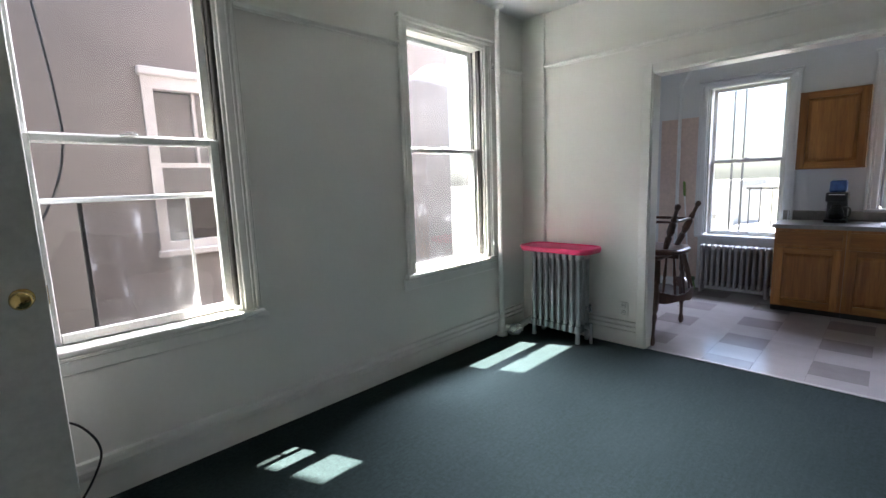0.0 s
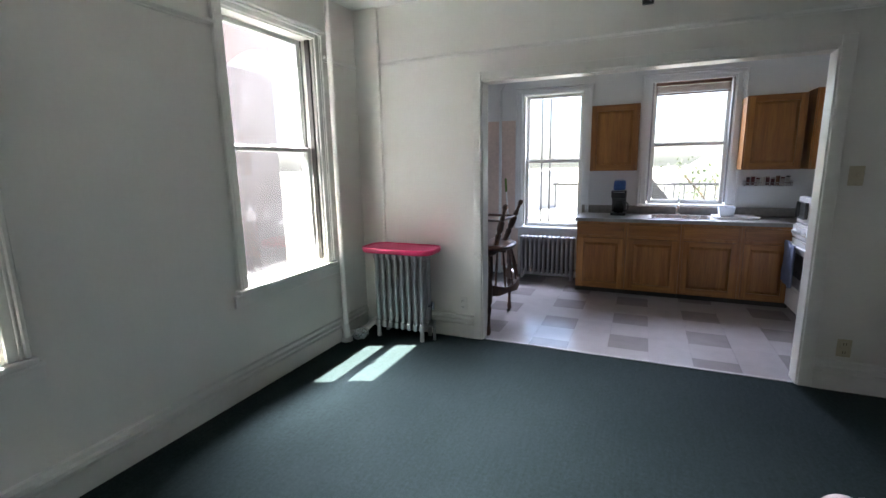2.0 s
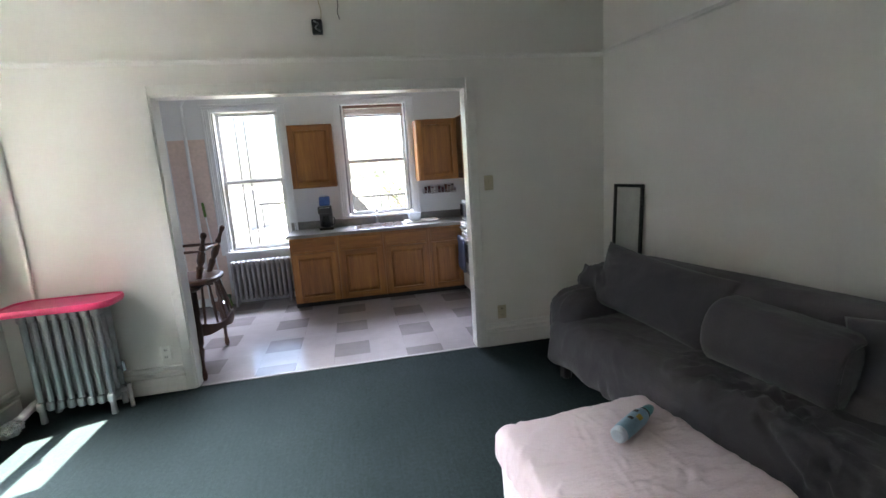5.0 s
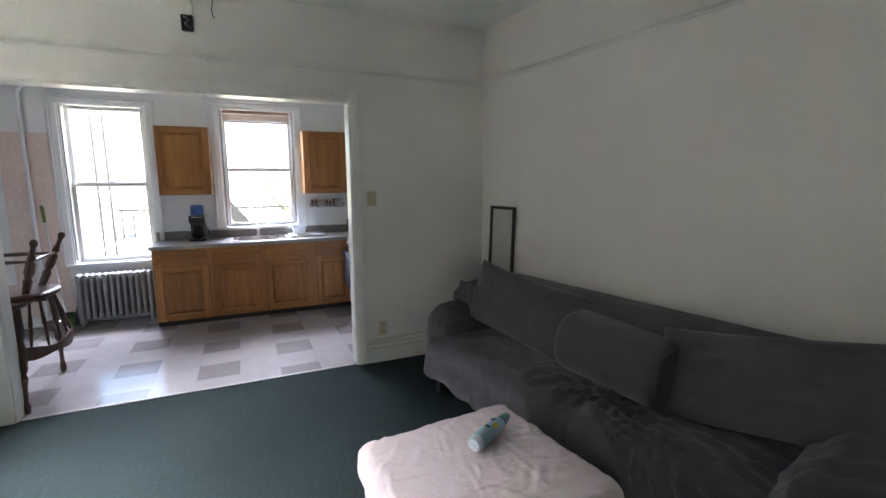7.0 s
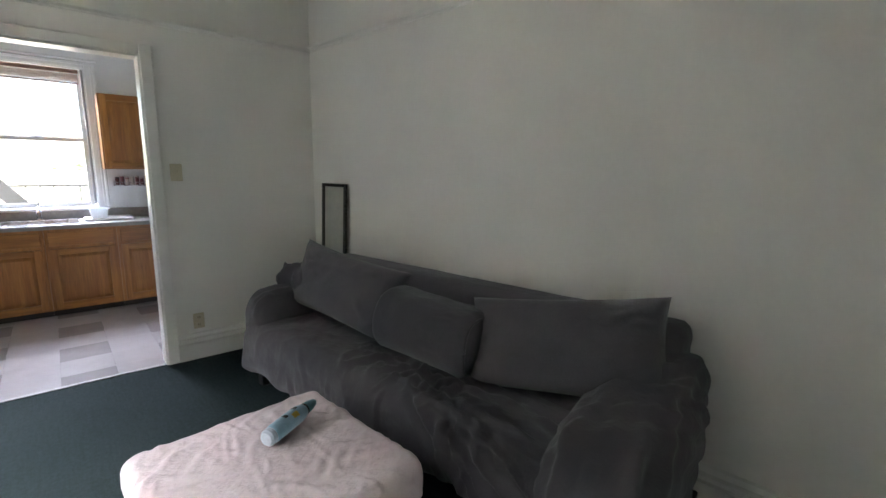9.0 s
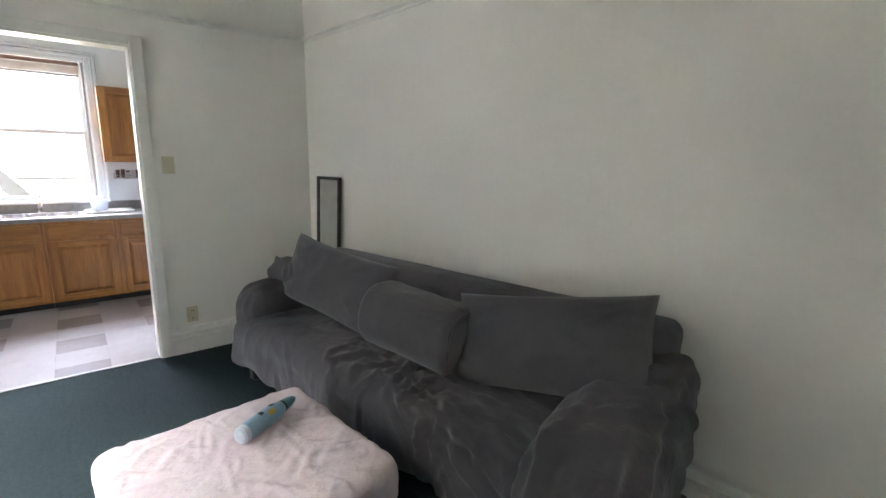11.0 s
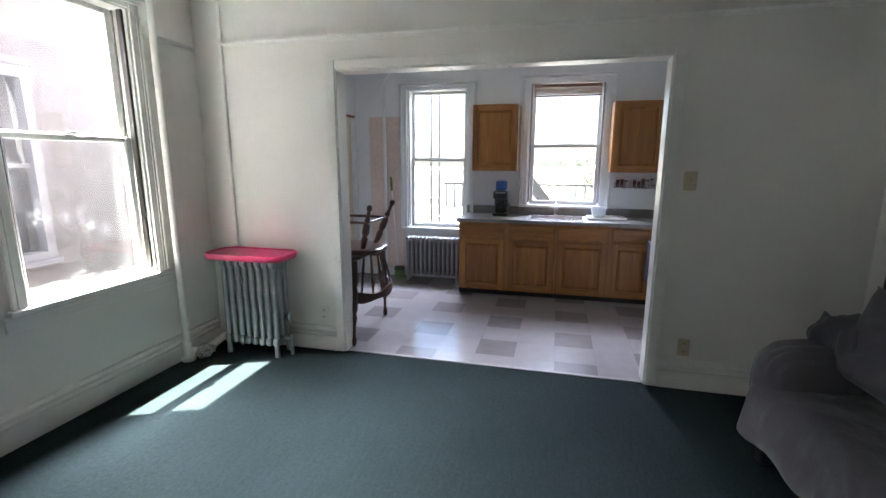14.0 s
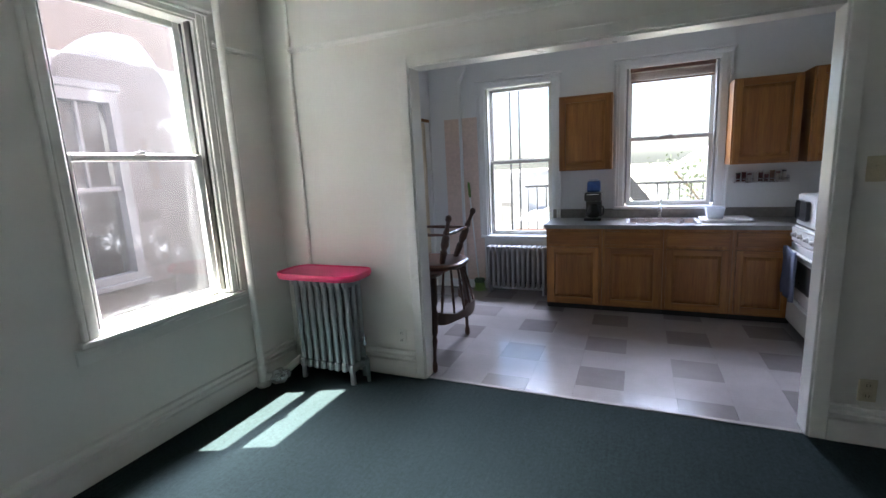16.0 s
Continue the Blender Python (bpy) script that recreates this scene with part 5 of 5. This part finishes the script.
bow.faces.new(bars[-1])
bmesh.ops.recalc_face_normals(bow, faces=bow.faces)
part("crest_rail", bow, WALNUT, ch)
for k in range(7):
    p = bow_pts[6 + k * 6] + Vector((0, 0, 0.03))
    ang = math.atan2(p.y, p.x)
    part("spindle", turned((0.245 * math.cos(ang * 0.8), 0.235 * math.sin(ang * 0.8) / max(0.2, 1), 0.012), p, ((0, 0.008), (0.3, 0.009), (0.55, 0.014), (0.6, 0.009), (0.66, 0.013), (1, 0.008))), WALNUT, ch)

# blind over the sink window
bl = empty("window_blind", Matrix.Translation(((K2[0] + K2[1]) / 2, KBACK_Y + 0.035, 0)), "brown slatted blind raised to the top of the window", "blind")
part("headrail", box(-0.375, 0.375, -0.02, 0.02, 2.335, 2.372, 0.003), BLINDM, bl)
for k in range(8):
    part("slat", box(-0.37, 0.37, -0.022, 0.022, 2.256 + k * 0.0095, 2.2605 + k * 0.0095), BLINDM, bl)
part("bottom_rail", box(-0.37, 0.37, -0.018, 0.018, 2.232, 2.25, 0.003), BLINDM, bl)

# ---- outside ----
setting("ground", box(-400, 400, -400, 400, -3.6, -3.4), EARTH, "bare back-yard ground far below", "ground")


def neighbour():
    h = empty("neighbour_house", Matrix(), "beige stucco house wall across a narrow light shaft", "house")
    wx, y0, y1, top = -1.75, -7.5, 0.78, 4.2
    holes = [(-2.65, -1.75, 0.91, 2.29), (-0.72, -0.03, 0.62, 2.28)]
    part("wall", wall_with_holes(bmesh.new(), "y", wx - 0.3, wx, y0, y1, -3.4, top, holes), STUCCO, h)
    part("coping", box(wx - 0.34, wx + 0.04, y0 - 0.04, y1 + 0.04, top, top + 0.08, 0.01), SIDING, h)
    for ny0, ny1, nz0, nz1 in holes:
        frame_mat = OLDTRIM if ny0 < -1 else ROOFM
        w = part("window", wall_with_holes(bmesh.new(), "y", wx - 0.08, wx + 0.02, ny0, ny1, nz0, nz1, [(ny0 + 0.075, ny1 - 0.075, nz0 + 0.07, nz1 - 0.10)]), frame_mat, h, "weathered window frame")
        part("lintel", box(wx - 0.02, wx + 0.05, ny0 - 0.02, ny1 + 0.02, nz1 - 0.005, nz1 + 0.06, 0.01), frame_mat, w)
        part("sill", box(wx - 0.02, wx + 0.06, ny0 - 0.02, ny1 + 0.02, nz0 - 0.05, nz0 + 0.004, 0.008), frame_mat, w)
        mid = nz0 + (nz1 - nz0) * 0.5
        part("sash_bar", box(wx - 0.06, wx - 0.02, ny0 + 0.075, ny1 - 0.075, mid - 0.02, mid + 0.02, 0.004), frame_mat, w)
        part("sash_bar", box(wx - 0.06, wx - 0.02, ny0 + 0.36, ny0 + 0.385, mid + 0.02, nz1 - 0.10, 0.004), frame_mat, w)
        part("pane", box(wx - 0.07, wx - 0.065, ny0 + 0.075, ny1 - 0.075, nz0 + 0.07, nz1 - 0.10), GLASS, w)
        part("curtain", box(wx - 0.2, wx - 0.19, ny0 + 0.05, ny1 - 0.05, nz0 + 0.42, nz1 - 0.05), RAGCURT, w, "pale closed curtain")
        # black sheet in place of the unlit room's depth
        part("unlit_room_sheet", box(wx - 0.6, wx - 0.58, ny0 - 0.3, ny1 + 0.3, nz0 - 0.3, nz1 + 0.2), DARK, w)
    # unseen block added above the roof to cut off window_2's sun patch
    part("sun_block", box(wx - 0.35, wx - 0.01, -4.65, -3.74, top + 0.081, 7.8), STUCCO, h)
    return h


neighbour()
# clear panel fixed outside the first window
bd = empty("window_panel", Matrix(), "dusty clear plastic panel with a pale top rail outside the window", "panel")
part("board", box(-0.192, -0.18, -3.30, -2.87, 0.735, 1.35, 0.002), PLEXI, bd)
part("top_rail", box(-0.198, -0.174, -3.50, -2.70, 1.35, 1.375, 0.004), WHITE, bd, "pale metal top rail")
part("edge_strip", box(-0.196, -0.176, -3.318, -3.301, 0.735, 1.35, 0.002), IRON, bd, "dark edge strip")
part("edge_strip", box(-0.196, -0.176, -2.869, -2.855, 0.735, 1.35, 0.002), WHITE, bd)
tagged(part("wire", tube(curve_points([(-0.24, -3.44, 3.4), (-0.25, -3.40, 2.6), (-0.25, -3.36, 2.2), (-0.25, -3.325, 1.75), (-0.25, -3.335, 1.57), (-0.25, -3.375, 1.42), (-0.25, -3.44, 1.28), (-0.235, -3.56, 1.05)]), 0.006, 6), BLACK), "black cable hanging down outside the window", "cable")

# fire escape behind the kitchen
fe = empty("fire_escape", Matrix(), "black iron fire-escape balcony with a barred railing", "balcony")
FY = 3.55
dk = bmesh.new()
for k in range(14):
    y = 2.72 + k * 0.062
    add_box(dk, 0.3, 4.4, y, y + 0.03, 0.30, 0.335)
part("deck", dk, IRON, fe)
for y in (2.72, FY):
    part("beam", box(0.25, 4.45, y - 0.02, y + 0.02, 0.25, 0.31), IRON, fe)
for z in (1.17, 0.45):
    part("rail", box(1.04, 4.45, FY - 0.012, FY + 0.012, z - 0.015, z + 0.015), IRON, fe)
for k in range(27):
    x = 1.08 + k * 0.125
    part("baluster", rod((x, FY, 0.33), (x, FY, 1.17), 0.008, None, 6), IRON, fe)
for x in (1.04, 0.92):
    part("ladder_rail", box(x - 0.009, x + 0.009, FY - 0.3, FY - 0.26, -3.4, 5.2), IRON, fe)
stringer = box(-0.42, 0.42, -0.03, 0.03, -0.075, 0.075, 0.004)
stringer.transform(Matrix.Translation((2.32, 2.98, 1.27)) @ Matrix.Rotation(radians(52), 4, "Y"))
part("stair_stringer", stringer, IRON, fe, "sloping iron stair side")
for x in (0.3, 4.42):
    part("post", box(x - 0.02, x + 0.02, FY - 0.02, FY + 0.02, -3.4, 1.25), IRON, fe)


def row_house(x0, x1, y, z1, wall_mat, storeys, gable, label):
    h = empty("row_house", Matrix.Translation(((x0 + x1) / 2, y, -3.4)), label, "house")
    w, top = (x1 - x0) / 2, z1 + 3.4
    part("wall", box(-w, w, 0, 7, 0, top), wall_mat, h)
    if gable:
        rf = bmesh.new()
        vs = [rf.verts.new(v) for v in ((-w - 0.3, -0.3, top), (w + 0.3, -0.3, top), (w + 0.3, 7.3, top), (-w - 0.3, 7.3, top), (0, -0.3, top + 1.9), (0, 7.3, top + 1.9))]
        for q2 in ((0, 1, 4), (2, 3, 5), (1, 2, 5, 4), (3, 0, 4, 5), (3, 2, 1, 0)):
            rf.faces.new([vs[k] for k in q2])
        part("roof", rf, ROOFM, h)
    else:
        part("roof", box(-w - 0.15, w + 0.15, -0.25, 7.2, top, top + 0.35), ROOFM, h)
    n = max(2, int(w * 2 / 2.2))
    for s in range(storeys):
        for k in range(n):
            cx, cz = -w + (k + 0.5) * 2 * w / n, 1.2 + s * 2.9
            if cz + 1.5 > top:
                continue
            wn = part("window", add_box(add_box(add_box(box(-0.5, -0.42, -0.05, 0.02, 0, 1.5), 0.42, 0.5, -0.05, 0.02, 0, 1.5), -0.42, 0.42, -0.05, 0.02, 0, 0.08), -0.42, 0.42, -0.05, 0.02, 1.42, 1.5), WHITE, h)
            wn.location = (cx, 0, cz)
            part("pane", box(-0.42, 0.42, -0.02, -0.01, 0.08, 1.42), COUNTER, wn)
    return h


row_house(-13, -3.5, 24, 0.6, SIDING, 1, False, "pale sided row house behind the yard")
row_house(-3.0, 3.2, 19, -1.6, BRICK, 1, False, "low red brick outbuilding behind the yard")
row_house(3.6, 9.0, 24, 0.1, SIDING, 1, True, "pale sided house with a low gable roof")
row_house(9.6, 21, 26, 0.8, SIDING, 1, False, "pale sided row house behind the yard")


def tree(x, y, h, seed):
    rg = random.Random(seed)
    t = empty("tree", Matrix.Translation((x, y, -3.4)), "leafy yard tree behind the houses", "tree")
    part("trunk", turned((0, 0, 0), (0.15, 0, h * 0.55), ((0, 0.2), (0.1, 0.15), (1, 0.08)), 9), BARK, t)
    ends = []
    for k in range(9):
        a = k * 2.4
        e = Vector((math.cos(a) * rg.uniform(0.8, 1.7), math.sin(a) * rg.uniform(0.8, 1.7), h * rg.uniform(0.65, 0.98)))
        part("limb", tube(curve_points([(0.1, 0, h * 0.4), e * 0.5 + Vector((0, 0, h * 0.25)), e], 5), 0.04, 6), BARK, t)
        ends.append(e)
    lf = bmesh.new()
    for e in ends:
        for k in range(130):
            c = e + Vector((rg.gauss(0, 0.42), rg.gauss(0, 0.42), rg.gauss(0, 0.34)))
            r = Matrix.Rotation(rg.uniform(0, 6.3), 3, Vector((rg.uniform(-1, 1), rg.uniform(-1, 1), rg.uniform(-1, 1) + 0.01)).normalized())
            sz = rg.uniform(0.06, 0.11)
            lf.faces.new([lf.verts.new(c + r @ Vector(v) * sz) for v in ((-1, 0, 0), (0, -0.5, 0.1), (1, 0, 0), (0, 0.5, 0.1))])
    part("crown", lf, LEAF, t)
    return t


tree(5.3, 17.5, 5.0, 3)
tree(-6.5, 19.0, 5.0, 5)

# ---- floor tiles, each a piece of the kitchen floor ----
TS, TX, TY = 0.307, 2.118, 0.21
meshes = {}


def tile_mesh(w, d, dark):
    key = (round(w, 3), round(d, 3), dark)
    if key not in meshes:
        bm = box(0, w, 0, d, -0.006, 0.0, 0.0004)
        me = bpy.data.meshes.new("tile")
        bm.to_mesh(me)
        bm.free()
        me.materials.append(TILE_DARK if dark else TILE_LIGHT)
        meshes[key] = me
    return meshes[key]


for i in range(-7, 8):
    for j in range(-1, 8):
        x0, x1 = max(TX + i * TS, KLEFT_X), min(TX + (i + 1) * TS, KRIGHT_X)
        y0, y1 = max(TY + j * TS, 0.03), min(TY + (j + 1) * TS, KBACK_Y)
        if x1 - x0 < 0.02 or y1 - y0 < 0.02:
            continue
        dark = i % 2 == 0 and (j + i // 2) % 2 == 0
        t = new("tile", tile_mesh(x1 - x0 - 0.0006, y1 - y0 - 0.0006, dark))
        t.location = (x0 + 0.0003, y0 + 0.0003, 0.0)
        t.parent = kfloor
